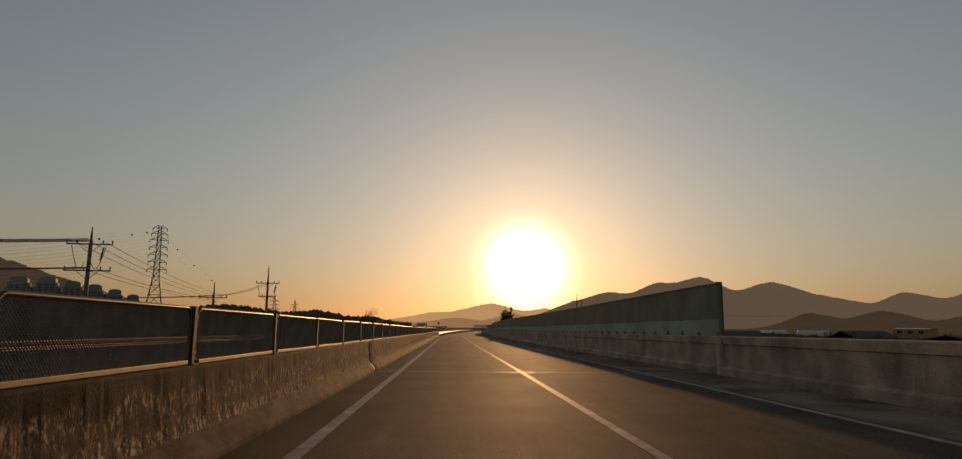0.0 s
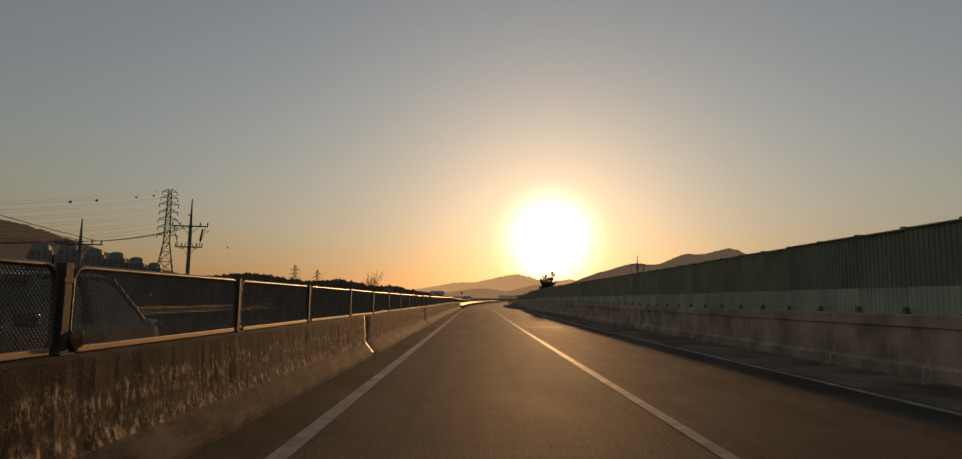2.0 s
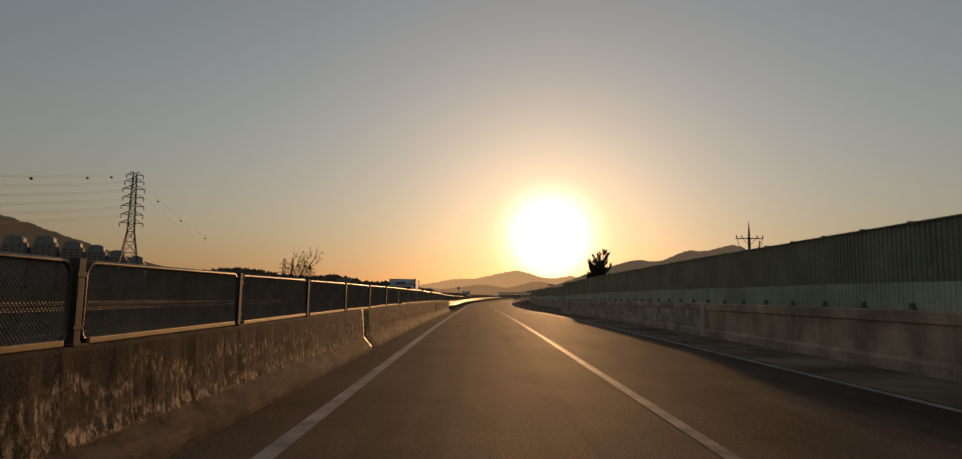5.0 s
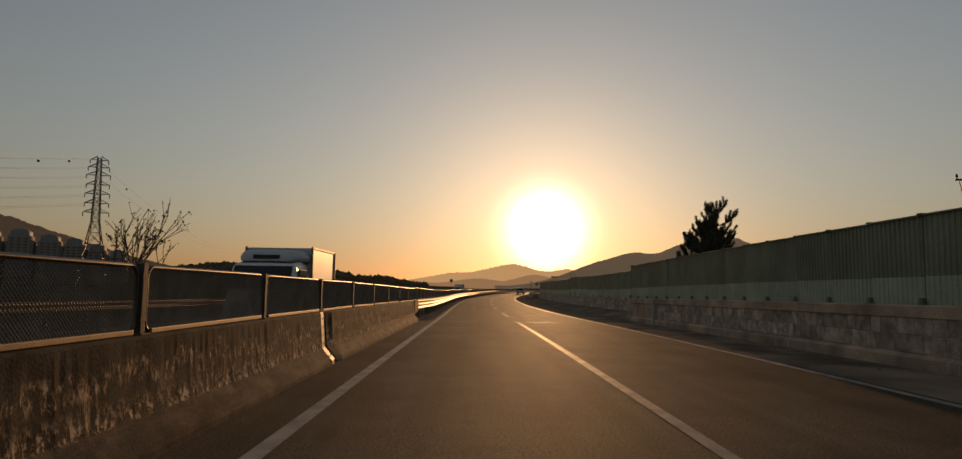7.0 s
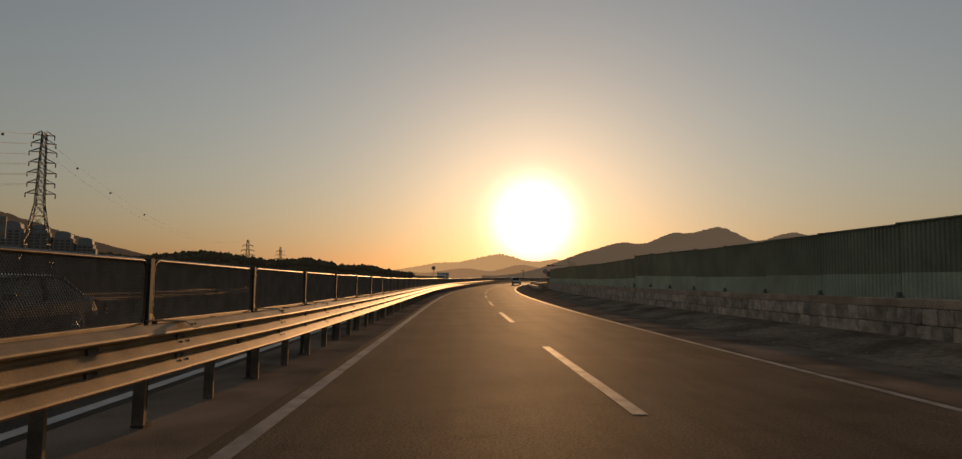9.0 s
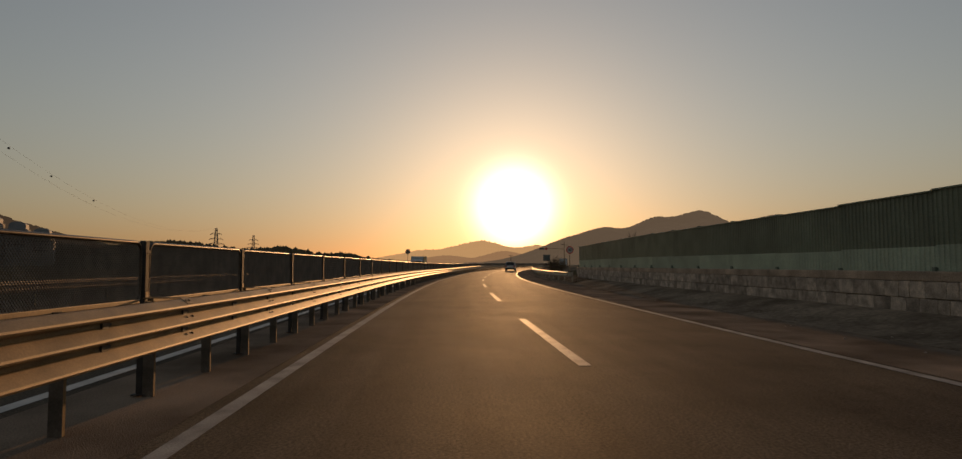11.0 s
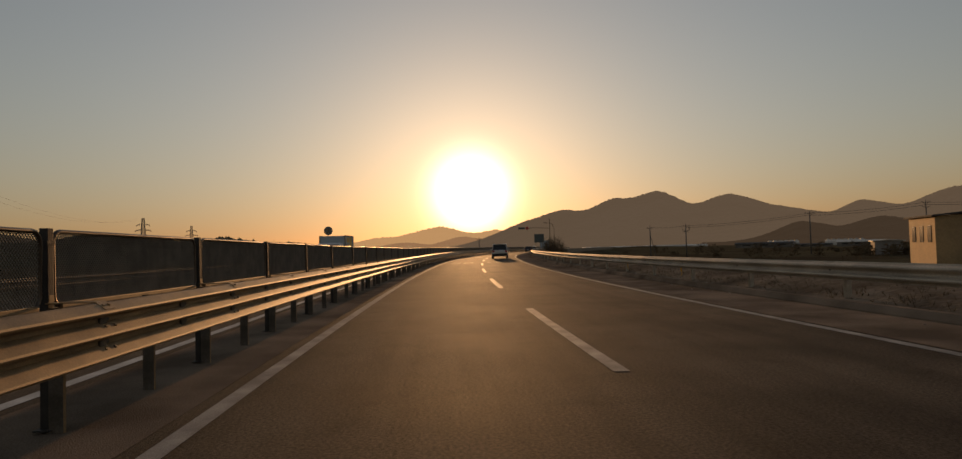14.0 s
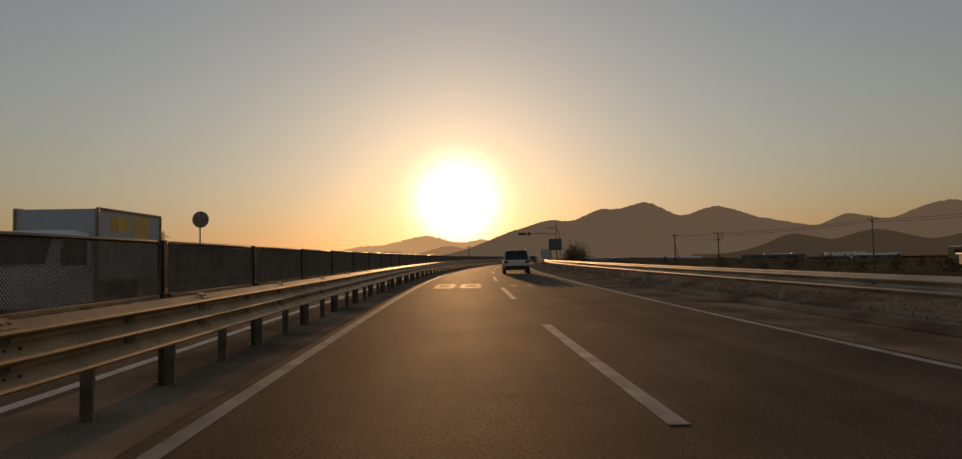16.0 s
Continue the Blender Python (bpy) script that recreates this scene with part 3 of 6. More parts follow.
def foot_mesh():
    """Bent plate that ties the fence post to the rail's top."""
    b = bmesh.new()
    box(b, (0.03, -0.07, 0.05), (0.37, 0.07, 0.058), 0.002)
    box(b, (0.03, -0.03, 0.058), (0.036, 0.03, 0.11), 0.002)
    v = [b.verts.new(c) for c in ((0.37, -0.07, 0.058), (0.37, 0.07, 0.058), (0.44, 0.07, 0.002), (0.44, -0.07, 0.002), (0.37, -0.07, 0.05), (0.37, 0.07, 0.05), (0.434, 0.07, -0.004), (0.434, -0.07, -0.004))]
    for f in ((0, 1, 2, 3), (7, 6, 5, 4), (0, 3, 7, 4), (1, 5, 6, 2), (2, 6, 7, 3)):
        b.faces.new([v[k] for k in f])
    for y in (-0.035, 0.035):
        rod(b, (0.405, y, 0.026), (0.412, y, 0.036), 0.014, 0.012, 8)
    me = bpy.data.meshes.new("foot_plate")
    b.to_mesh(me)
    b.free()
    me.materials.append(M_GALV)
    return me


def between(marks):
    """Post places: marks of (s, panels up to the next mark)."""
    out = []
    for (s0, n), (s1, _) in zip(marks, marks[1:]):
        out += [s0 + (s1 - s0) * k / n for k in range(n)]
    return out + [marks[-1][0]]


def build_fence(name, posts, d, z, height, post_bottom, label):
    root = thing(name, Matrix(), label, "anti-glare fence")
    unit = 2.8
    foot, bar = foot_mesh(), bottom_rail_mesh(unit)
    fm, sm, pm = fence_frame_mesh(unit, height), fence_mesh(unit, height), fence_post_mesh(post_bottom, height + 0.02)
    for s, s_next in zip(posts, posts[1:] + [None]):
        piece("post", pm, root, stand(s, d, z))
        if post_bottom < 0 and s < 330:
            piece("foot_plate", foot, root, stand(s, d, z))
        if s_next is None:
            break
        a, b = at(s, d, z), at(s_next, d, z)
        m = stand((s + s_next) / 2, d, z) @ pose(0, 0, 0, math.degrees(math.atan2(b.z - a.z, s_next - s)) + random.uniform(-0.25, 0.25), random.uniform(-1.0, 1.0), 0)
        m = m @ Matrix.Diagonal((1, (s_next - s) / unit, 1, 1))
        piece("frame", fm, root, m)
        piece("mesh_sheet", sm, root, m)
        piece("bottom_rail", bar, root, m)
    return root


build_fence("anti_glare_fence", between([(-35.25, 15), (5.8, 4), (16.98, 1), (19.79, 2), (25.22, 4), (36.41, 1), (39.56, 5), (53.55, 4), (64.9, 10), (92.08, 4), (103.57, 3), (112.09, 2), (118.07, 1), (121.07, 0)]), -2.76, 0.84, FENCE_H, 0.0, "dark expanded-metal anti-glare fence with steel frames on the barrier")
FENCE_B = between([(121.07, 2), (126.07, 4), (137.25, 3), (145.55, 11), (175.89, 5), (190.67, 2), (196.26, 4), (207.41, 1), (210.66, 2), (216.27, 1), (218.61, 4), (229.84, 70), (425.0, 0)])
build_fence("median_fence", FENCE_B, -2.77, 0.86, 0.57, -0.84, "dark expanded-metal anti-glare fence above the median guardrail")

# ---------------------------------------------------------------- guardrails
THRIE = [(0.05, 0.0), (0.074, 0.008), (0.082, 0.022), (0.076, 0.036), (0.012, 0.108), (0.0, 0.118), (0.0, 0.146), (0.06, 0.164), (0.076, 0.172), (0.082, 0.184), (0.076, 0.198), (0.012, 0.268), (0.0, 0.278), (0.0, 0.306), (0.06, 0.324), (0.076, 0.332), (0.082, 0.344), (0.076, 0.358), (0.016, 0.408), (0.0, 0.415), (-0.03, 0.412)]
WBEAM = [(0.0, 0.0), (0.012, 0.03), (0.075, 0.06), (0.085, 0.085), (0.075, 0.11), (0.012, 0.145), (0.0, 0.175), (0.012, 0.205), (0.075, 0.24), (0.085, 0.265), (0.075, 0.29), (0.012, 0.32), (0.0, 0.35)]


def beam_mesh(profile, length, side, mat):
    b = bmesh.new()
    th = 0.004
    outer = [(side * x, z) for x, z in profile]
    inner = [(side * (x - th), z) for x, z in profile]
    ring = outer + inner[::-1]
    rows = [[b.verts.new((x + (0.004 * side if e else 0), y, z)) for x, z in ring] for e, y in ((0, 0.0), (1, length + 0.1))]
    n = len(ring)
    for k in range(n):
        b.faces.new((rows[0][k], rows[1][k], rows[1][(k + 1) % n], rows[0][(k + 1) % n]))
    b.faces.new(rows[0][::-1])
    b.faces.new(rows[1])
    bmesh.ops.recalc_face_normals(b, faces=b.faces)
    me = bpy.data.meshes.new("rail_beam")
    b.to_mesh(me)
    b.free()
    me.materials.append(mat)
    return me


def rail_post_mesh(height, side, mat):
    b = bmesh.new()
    # an open channel post with a spacer block
    box(b, (-0.05, -0.055, -0.3), (0.05, -0.047, height), 0.0)
    box(b, (-0.05, -0.047, -0.3), (-0.042, 0.055, height), 0.0)
    box(b, (0.042, -0.047, -0.3), (0.05, -0.02 if side > 0 else 0.055, height), 0.0)
    box(b, (0.05 * side - 0.0, -0.045, height - 0.32), (0.05 * side + side * 0.25, 0.045, height - 0.02), 0.0) if side > 0 else box(b, (-0.3, -0.045, height - 0.32), (-0.05, 0.045, height - 0.02), 0.0)
    me = bpy.data.meshes.new("rail_post")
    b.to_mesh(me)
    b.free()
    me.materials.append(M_POST_SHADE if side > 0 else mat)
    me.materials.append(mat)
    # road-side edge takes the lighter steel: its sunlight is put into the colour
    for f in me.polygons:
        if f.center.x * side > 0.0445 and f.center.z < height - 0.34:
            f.material_index = 1
    return me


def bolt_mesh(side, r, long):
    """A dark slotted bolt head, its axis along local x."""
    b = bmesh.new()
    rod(b, (0, 0, 0), (side * 0.012, 0, 0), r, r * 0.8, 8)
    for v in b.verts:
        v.co.y *= long
    me = bpy.data.meshes.new("bolt")
    b.to_mesh(me)
    b.free()
    me.materials.append(M_DARK)
    return me


def build_guardrail(name, posts, d_face, side, profile, z0, label, webs, setback=0.31, bolts_to=0.0, mat=M_GALV):
    """A beam over every two post gaps; side: +1 where the rail's face looks to the right; webs: heights of the bolted valleys."""
    root = thing(name, Matrix(), label, "guardrail")
    height = profile[-1][1]
    unit = 2.8
    beam_me, post_me = beam_mesh(profile, unit, side, mat), rail_post_mesh(z0 + height - 0.02, side, mat)
    bolt_me, small_me = bolt_mesh(side, 0.019, 1.9), bolt_mesh(side, 0.013, 1.2)
    def face(s):
        """The rail's line; the median rail swings in to the barrier's end."""
        return d_face - 0.26 * max(0.0, 1.0 - (s - 121.0) / 8.0) if d_face == MEDIAN_D else d_face

    for k in range(0, len(posts) - 2, 2):
        s, s1 = posts[k], posts[k + 2]
        a, b = at(s, face(s), z0), at(s1, face(s1), z0)
        v = b - a
        m = Matrix.Translation(a) @ pose(0, 0, 0, 0, 0, math.degrees(math.atan2(-v.x, v.y))) @ pose(0, 0, 0, math.degrees(math.atan2(v.z, math.hypot(v.x, v.y))))
        m = m @ pose(random.uniform(-0.002, 0.002), 0, random.uniform(-0.0015, 0.0015), 0, random.uniform(-0.15, 0.15), 0)
        piece("rail_beam", beam_me, root, m @ Matrix.Diagonal((1, v.length / unit, 1, 1)))
        for q, ss in ((0, s), (1, posts[k + 1])):
            piece("rail_post", post_me, root, stand(ss, face(ss) - side * setback, 0.0))
            if s > bolts_to:
                continue
            y = (ss - s) * v.length / (s1 - s) + 0.06
            for zz in webs:
                piece("bolt", bolt_me, root, m @ pose(side * 0.003, y, zz))
                if q == 0:
                    for dy in (-0.06, 0.07):
                        piece("bolt", small_me, root, m @ pose(side * 0.034, y + dy, zz - 0.05, 0, side * -42, 0))
    return root


MEDIAN_D = -2.40
median_posts = [p for a, b in zip(FENCE_B, FENCE_B[1:]) for p in (a, (a + b) / 2)]
build_guardrail("median_guardrail", [p for p in median_posts if p < 400], MEDIAN_D, 1, THRIE, 0.49, "galvanised three-wave steel guardrail along the median", (0.132, 0.292), 0.28, 250)
# roadside rail in the lightened steel, as its face lies in shade
build_guardrail("roadside_guardrail", steps(191.5, 431.5, 4.0), 7.62, -1, WBEAM, 0.45, "dull galvanised two-wave steel guardrail along the shoulder", (0.175,), 0.31, 240, M_GALV_SHADE)
build_guardrail("far_side_guardrail", steps(-60, 420, 2.0), -12.6, 1, WBEAM, 0.42, "galvanised steel guardrail beyond the oncoming lanes", (0.175,), 0.31, -99)

# slanting plate that ties the barrier's end to the rail
link = thing("transition_plate", Matrix(), "flat bolted steel plate joining the barrier end to the guardrail", "guardrail plate")


def on_plate(f, z, off=0.0):
    """A place on the plate: f runs from the barrier's end to the rail's start."""
    return at(120.0 + 1.1 * f, -2.655 + 0.06 * f + off, z)


bm = bmesh.new()
q = [bm.verts.new(on_plate(f, z, off)) for off in (0.0, 0.014) for f, z in ((0, 0.31), (1, 0.41), (1, 0.9), (0, 0.86))]
for f in ((3, 2, 1, 0), (4, 5, 6, 7), (0, 1, 5, 4), (1, 2, 6, 5), (2, 3, 7, 6), (3, 0, 4, 7)):
    bm.faces.new([q[k] for k in f])
part("plate", bm, M_PLATE, link)
bm = bmesh.new()
box(bm, (-0.04, -0.035, 0.3), (0.05, 0.035, 0.95), 0.008)
for v in bm.verts:
    v.co = stand(121.1, -2.635) @ v.co
part("end_post", bm, M_GALV, link)
for f in (0.04, 0.93):
    for zz in (0.47, 0.58, 0.69, 0.8):
        bm = bmesh.new()
        rod(bm, on_plate(f, zz, 0.012), on_plate(f + 0.02, zz, 0.034), 0.02, 0.016, 8)
        part("bolt", bm, M_DARK, link)

# ---------------------------------------------------------------- noise barriers
def corrugated_mesh(name, length, z0, z1, mat, pitch=0.13, deep=0.018):
    """Ribbed sheet that stands along local y."""
    b = bmesh.new()
    n = max(2, round(length / pitch))
    p = length / n
    pts = []
    for k in range(n):
        y = -length / 2 + k * p
        pts += [(0.0, y), (0.0, y + 0.42 * p), (deep, y + 0.52 * p), (deep, y + 0.9 * p)]
    pts.append((0.0, length / 2))
    lo = [b.verts.new((-x, y, z0)) for x, y in pts]
    hi = [b.verts.new((-x, y, z1)) for x, y in pts]
    lo2 = [b.verts.new((-x + 0.05, y, z0)) for x, y in pts]
    hi2 = [b.verts.new((-x + 0.05, y, z1)) for x, y in pts]
    for k in range(len(pts) - 1):
        b.faces.new((lo[k], hi[k], hi[k + 1], lo[k + 1]))
        b.faces.new((lo2[k], lo2[k + 1], hi2[k + 1], hi2[k]))
        b.faces.new((hi[k], hi2[k], hi2[k + 1], hi[k + 1]))
        b.faces.new((lo[k], lo[k + 1], lo2[k + 1], lo2[k]))
    me = bpy.data.meshes.new(name)
    b.to_mesh(me)
    b.free()
    me.materials.append(mat)
    return me


def noise_post_mesh(z0, z1):
    b = bmesh.new()
    box(b, (-0.012, -0.006, z0), (0.1, 0.006, z1))
    box(b, (0.1, -0.05, z0), (0.115, 0.05, z1))
    box(b, (-0.07, -0.05, z1), (0.12, 0.05, z1 + 0.03), 0.005)
    # foot bracket
    box(b, (-0.13, -0.07, z0 - 0.04), (0.15, 0.07, z0 + 0.02), 0.006)
    v = box(b, (-0.11, -0.045, z0 + 0.02), (-0.04, 0.045, z0 + 0.12), 0.01)
    me = bpy.data.meshes.new("post")
    b.to_mesh(me)
    b.free()
    me.materials.append(M_NPOST)
    return me


def build_noise_barrier(name, poses, length, z0, split, z1, label, rails=()):
    root = thing(name, Matrix(), label, "noise barrier")
    up, low = corrugated_mesh("upper_panel", length - 0.012, split + 0.001, z1 - 0.028, M_GREEN_D), corrugated_mesh("lower_panel", length - 0.012, z0 - 0.14, split - 0.001, M_GREEN_L)
    b = bmesh.new()
    box(b, (-0.06, -length / 2 + 0.01, z1 - 0.03), (0.06, length / 2 - 0.01, z1 + 0.005), 0.006)
    cap = bpy.data.meshes.new("cap_rail")
    b.to_mesh(cap)
    b.free()
    cap.materials.append(M_GREEN_D)
    pm = noise_post_mesh(z0, z1 + 0.0)
    for k, m in enumerate(poses):
        mm = m @ pose(0, 0, random.uniform(-0.008, 0.008), 0, random.uniform(-0.5, 0.5), 0)
        piece("upper_panel", up, root, mm)
        piece("lower_panel", low, root, mm)
        piece("cap_rail", cap, root, mm)
        for z in rails:
            b = bmesh.new()
            rod(b, (-0.014, -length / 2 + 0.02, z), (-0.014, length / 2 - 0.02, z), 0.024, 0.024, 10)
            for v in b.verts:
                v.co = mm @ v.co
            part("panel_rail", b, M_GREEN_D, root, smooth=True)
        piece("post", pm, root, m @ pose(0, -length / 2, 0))
        if k == len(poses) - 1:
            piece("post", pm, root, m @ pose(0, length / 2, 0))
    return root


W1_D, W2_D = 7.74, 9.40
build_noise_barrier("noise_barrier", [stand(18.3 + 1.45 * k + 0.725, W1_D) for k in range(73)], 1.45, 1.10, 1.59, 2.68, "ribbed green noise barrier panels on a concrete wall")
p0, p1 = at(124.2, W1_D), at(127.55, W2_D)
vec = p1 - p0
diag = [pose(*(p0 + vec * f), 0, 0, math.degrees(math.atan2(-vec.x, vec.y))) for f in (0.25, 0.75)]
build_noise_barrier("noise_barrier", diag, vec.length / 2, 1.10, 1.60, 2.68, "short slanting run of ribbed green noise barrier catching the sun", (1.62, 1.96, 2.31))


def lift(s):
    """How far the second run's panels stand above or below their usual height."""
    return float(np.interp(s, [143.5, 154.3, 154.4, 163.5, 178.5], [0, 0.13, 0.0, -0.08, 0]))


runs_2 = [stand(127.7 + 2.96 * (k + 0.5), W2_D, lift(127.7 + 2.96 * (k + 0.5))) for k in range(9)]
build_noise_barrier("noise_barrier", runs_2, 2.96, 1.12, 1.63, 2.70, "ribbed green noise barrier panels on a stone-faced wall")
runs_3 = [stand(155.35, W2_D, lift(155.35)) @ Matrix.Diagonal((1, 1.98 / 2.954, 1, 1))]
runs_3 += [stand(156.34 + 2.954 * (k + 0.5), W2_D, lift(156.34 + 2.954 * (k + 0.5))) for k in range(14)]
build_noise_barrier("noise_barrier", runs_3, 2.954, 1.12, 1.63, 2.70, "ribbed green noise barrier set lower on the stone-faced wall")

# concrete wall under the panels, first run
wall_1 = thing("wall_right", Matrix(), "stained concrete parapet wall beside the bridge shoulder", "wall", kind="structure")
bm = bmesh.new()
for s0, s1 in zip([-70, -20, 17.95, 57.0, 88, 119.8], [-20, 17.95, 57.0, 88, 119.8, 124.3]):
    loft(bm, [(7.5, -0.4), (7.5, 0.17), (7.6, 0.23), (7.6, 0.85), (7.55, 0.87), (7.55, 1.06), (7.58, 1.09), (8.0, 1.09), (8.02, -0.4)], steps(s0 + 0.02, s1 - 0.02, 3.0), caps=True)
part("wall_face", bm, M_WALL, wall_1)
for s in (17.95, 57.0, 88.0, 119.8):
    bm = bmesh.new()
    loft(bm, [(7.49, -0.3), (7.49, 1.05), (7.75, 1.05), (7.75, -0.3)], [s - 0.14, s + 0.14], caps=True)
    part("joint_cover", bm, M_WALL_PALE, wall_1, "pale vertical cover strip over the wall joint")

wall_2 = thing("wall_right_stone", Matrix(), "low retaining wall of granite blocks under a concrete beam", "wall", kind="structure")
bm = bmesh.new()
loft(bm, [(9.18, 0.92), (9.18, 1.08), (9.2, 1.1), (9.6, 1.1), (9.6, -0.4), (9.3, -0.4), (9.3, 0.92)], steps(127.5, 197.8, 2.8), caps=True, closed=True)
part("coping_beam", bm, M_WALL, wall_2)
bm = bmesh.new()
b0, b1 = at(124.3, 7.58), at(127.55, 9.2)
dv = (b1 - b0)
dn = Vector((dv.y, -dv.x, 0)).normalized() * 0.3
for z0, z1, inset in ((-0.4, 0.92, 0.1), (0.921, 1.09, 0.0)):
    q = [bm.verts.new(p + Vector((0, 0, z))) for z in (z0, z1) for p in (b0 + dn * inset, b1 + dn * inset, b1 + dn, b0 + dn)]
    for f in ((0, 1, 5, 4), (1, 2, 6, 5), (2, 3, 7, 6), (3, 0, 4, 7), (4, 5, 6, 7), (3, 2, 1, 0)):
        bm.faces.new([q[k] for k in f])
part("slanting_wall", bm, M_WALL, wall_2)


# ---------------------------------------------------------------- mountains
def build_ridge(name, dist, az0, az1, peaks, mat, label, foot=0.75, rough=0.04, seed=0.0, floor=0.2):
    """A range of slopes whose crest is a smooth envelope of peaks (bearing, height in degrees, spread left, spread right)."""
    n = int((az1 - az0) * 14)
    bm_r = bmesh.new()
    rows = []
    depth = [(foot, 0.0), (foot + 0.3 * (1 - foot), 0.22), (foot + 0.55 * (1 - foot), 0.5), (foot + 0.8 * (1 - foot), 0.82), (1.0, 1.0), (1.08, 0.7), (1.25, 0.0)]
    for i in range(n + 1):
        az = az0 + (az1 - az0) * i / n
        acc = 0.0
        for a, h, wl_, wr in peaks:
            w = wl_ if az < a else wr
            acc += (h * math.exp(-abs((az - a) / w) ** 1.6)) ** 8
        el = max(acc ** 0.125, floor)
        el += rough * el * (0.5 * noise.noise(Vector((az * 0.9, seed, 0))) + 0.45 * noise.noise(Vector((az * 2.7, seed, 3))) + 0.5 * noise.noise(Vector((az * 6.0, seed, 7))) + 0.35 * noise.noise(Vector((az * 14.0, seed, 11))))
        rows.append([])
        for k, (f, g) in enumerate(depth):
            wob = 1 + (0.12 * noise.noise(Vector((az * 0.7, f * 6, seed))) if 0 < k < 4 else 0)
            r = dist * f
            z = 1.2 + dist * math.tan(radians(el)) * g * wob - 6 * (1 - g)
            rows[-1].append(bm_r.verts.new((r * math.sin(radians(az)), r * math.cos(radians(az)) + 100, z)))
    for i in range(n):
        for k in range(len(depth) - 1):
            bm_r.faces.new((rows[i][k], rows[i + 1][k], rows[i + 1][k + 1], rows[i][k + 1]))
    ob = mesh_object(name, bm_r, mat, True)
    return tagged(ob, label, "mountain", kind="structure")


# the haze over these ranges is put into their emissive materials
build_ridge("backdrop_far_range", 4100, -30, 60, [(3.65, 2.15, 6, 5), (-1.42, 1.32, 5, 5), (8.48, 1.75, 5, 5), (-7.76, 0.58, 4, 5), (35.08, 2.24, 10, 8)], M_MT_FAR, "far mountain range in pale emissive haze", seed=1.3, rough=0.06)
build_ridge("backdrop_middle_range", 3500, -14, 22, [(5.68, 1.22, 3.5, 3.5), (9.74, 1.61, 3.0, 3.5), (0.53, 0.83, 4, 4), (-4.84, 0.44, 4, 4), (12.84, 1.56, 3, 4)], M_MT_MID, "middle mountain range in emissive haze", seed=8.3, rough=0.07)
build_ridge("backdrop_mountain", 2900, 2, 75, [(11.58, 2.31, 4.6, 5.7), (14.48, 3.28, 5.8, 7.5), (19.02, 4.09, 5.3, 4.4), (22.41, 4.57, 6.5, 5.2), (28.11, 4.0, 6.7, 6.7), (32.17, 2.62, 3.5, 8), (37.59, 2.98, 3.6, 5.6), (43.78, 3.61, 6.1, 6.4), (52.48, 3.51, 6, 6), (62.15, 4.09, 7, 7)], M_MT_NEAR, "mountain ridge behind the plain in brown emissive haze", seed=4.1, rough=0.028)
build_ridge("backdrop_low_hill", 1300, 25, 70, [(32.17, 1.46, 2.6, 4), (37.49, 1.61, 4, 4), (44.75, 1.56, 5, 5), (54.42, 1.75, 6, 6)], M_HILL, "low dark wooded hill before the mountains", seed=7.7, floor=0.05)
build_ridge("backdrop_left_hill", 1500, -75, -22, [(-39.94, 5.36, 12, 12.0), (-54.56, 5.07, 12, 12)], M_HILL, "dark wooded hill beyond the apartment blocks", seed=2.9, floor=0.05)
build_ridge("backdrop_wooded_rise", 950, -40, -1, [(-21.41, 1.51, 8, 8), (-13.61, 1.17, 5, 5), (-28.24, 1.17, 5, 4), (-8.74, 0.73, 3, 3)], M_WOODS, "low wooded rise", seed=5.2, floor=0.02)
# ---------------------------------------------------------------- poles, pylons and wires
GROUND_Z = -3.2


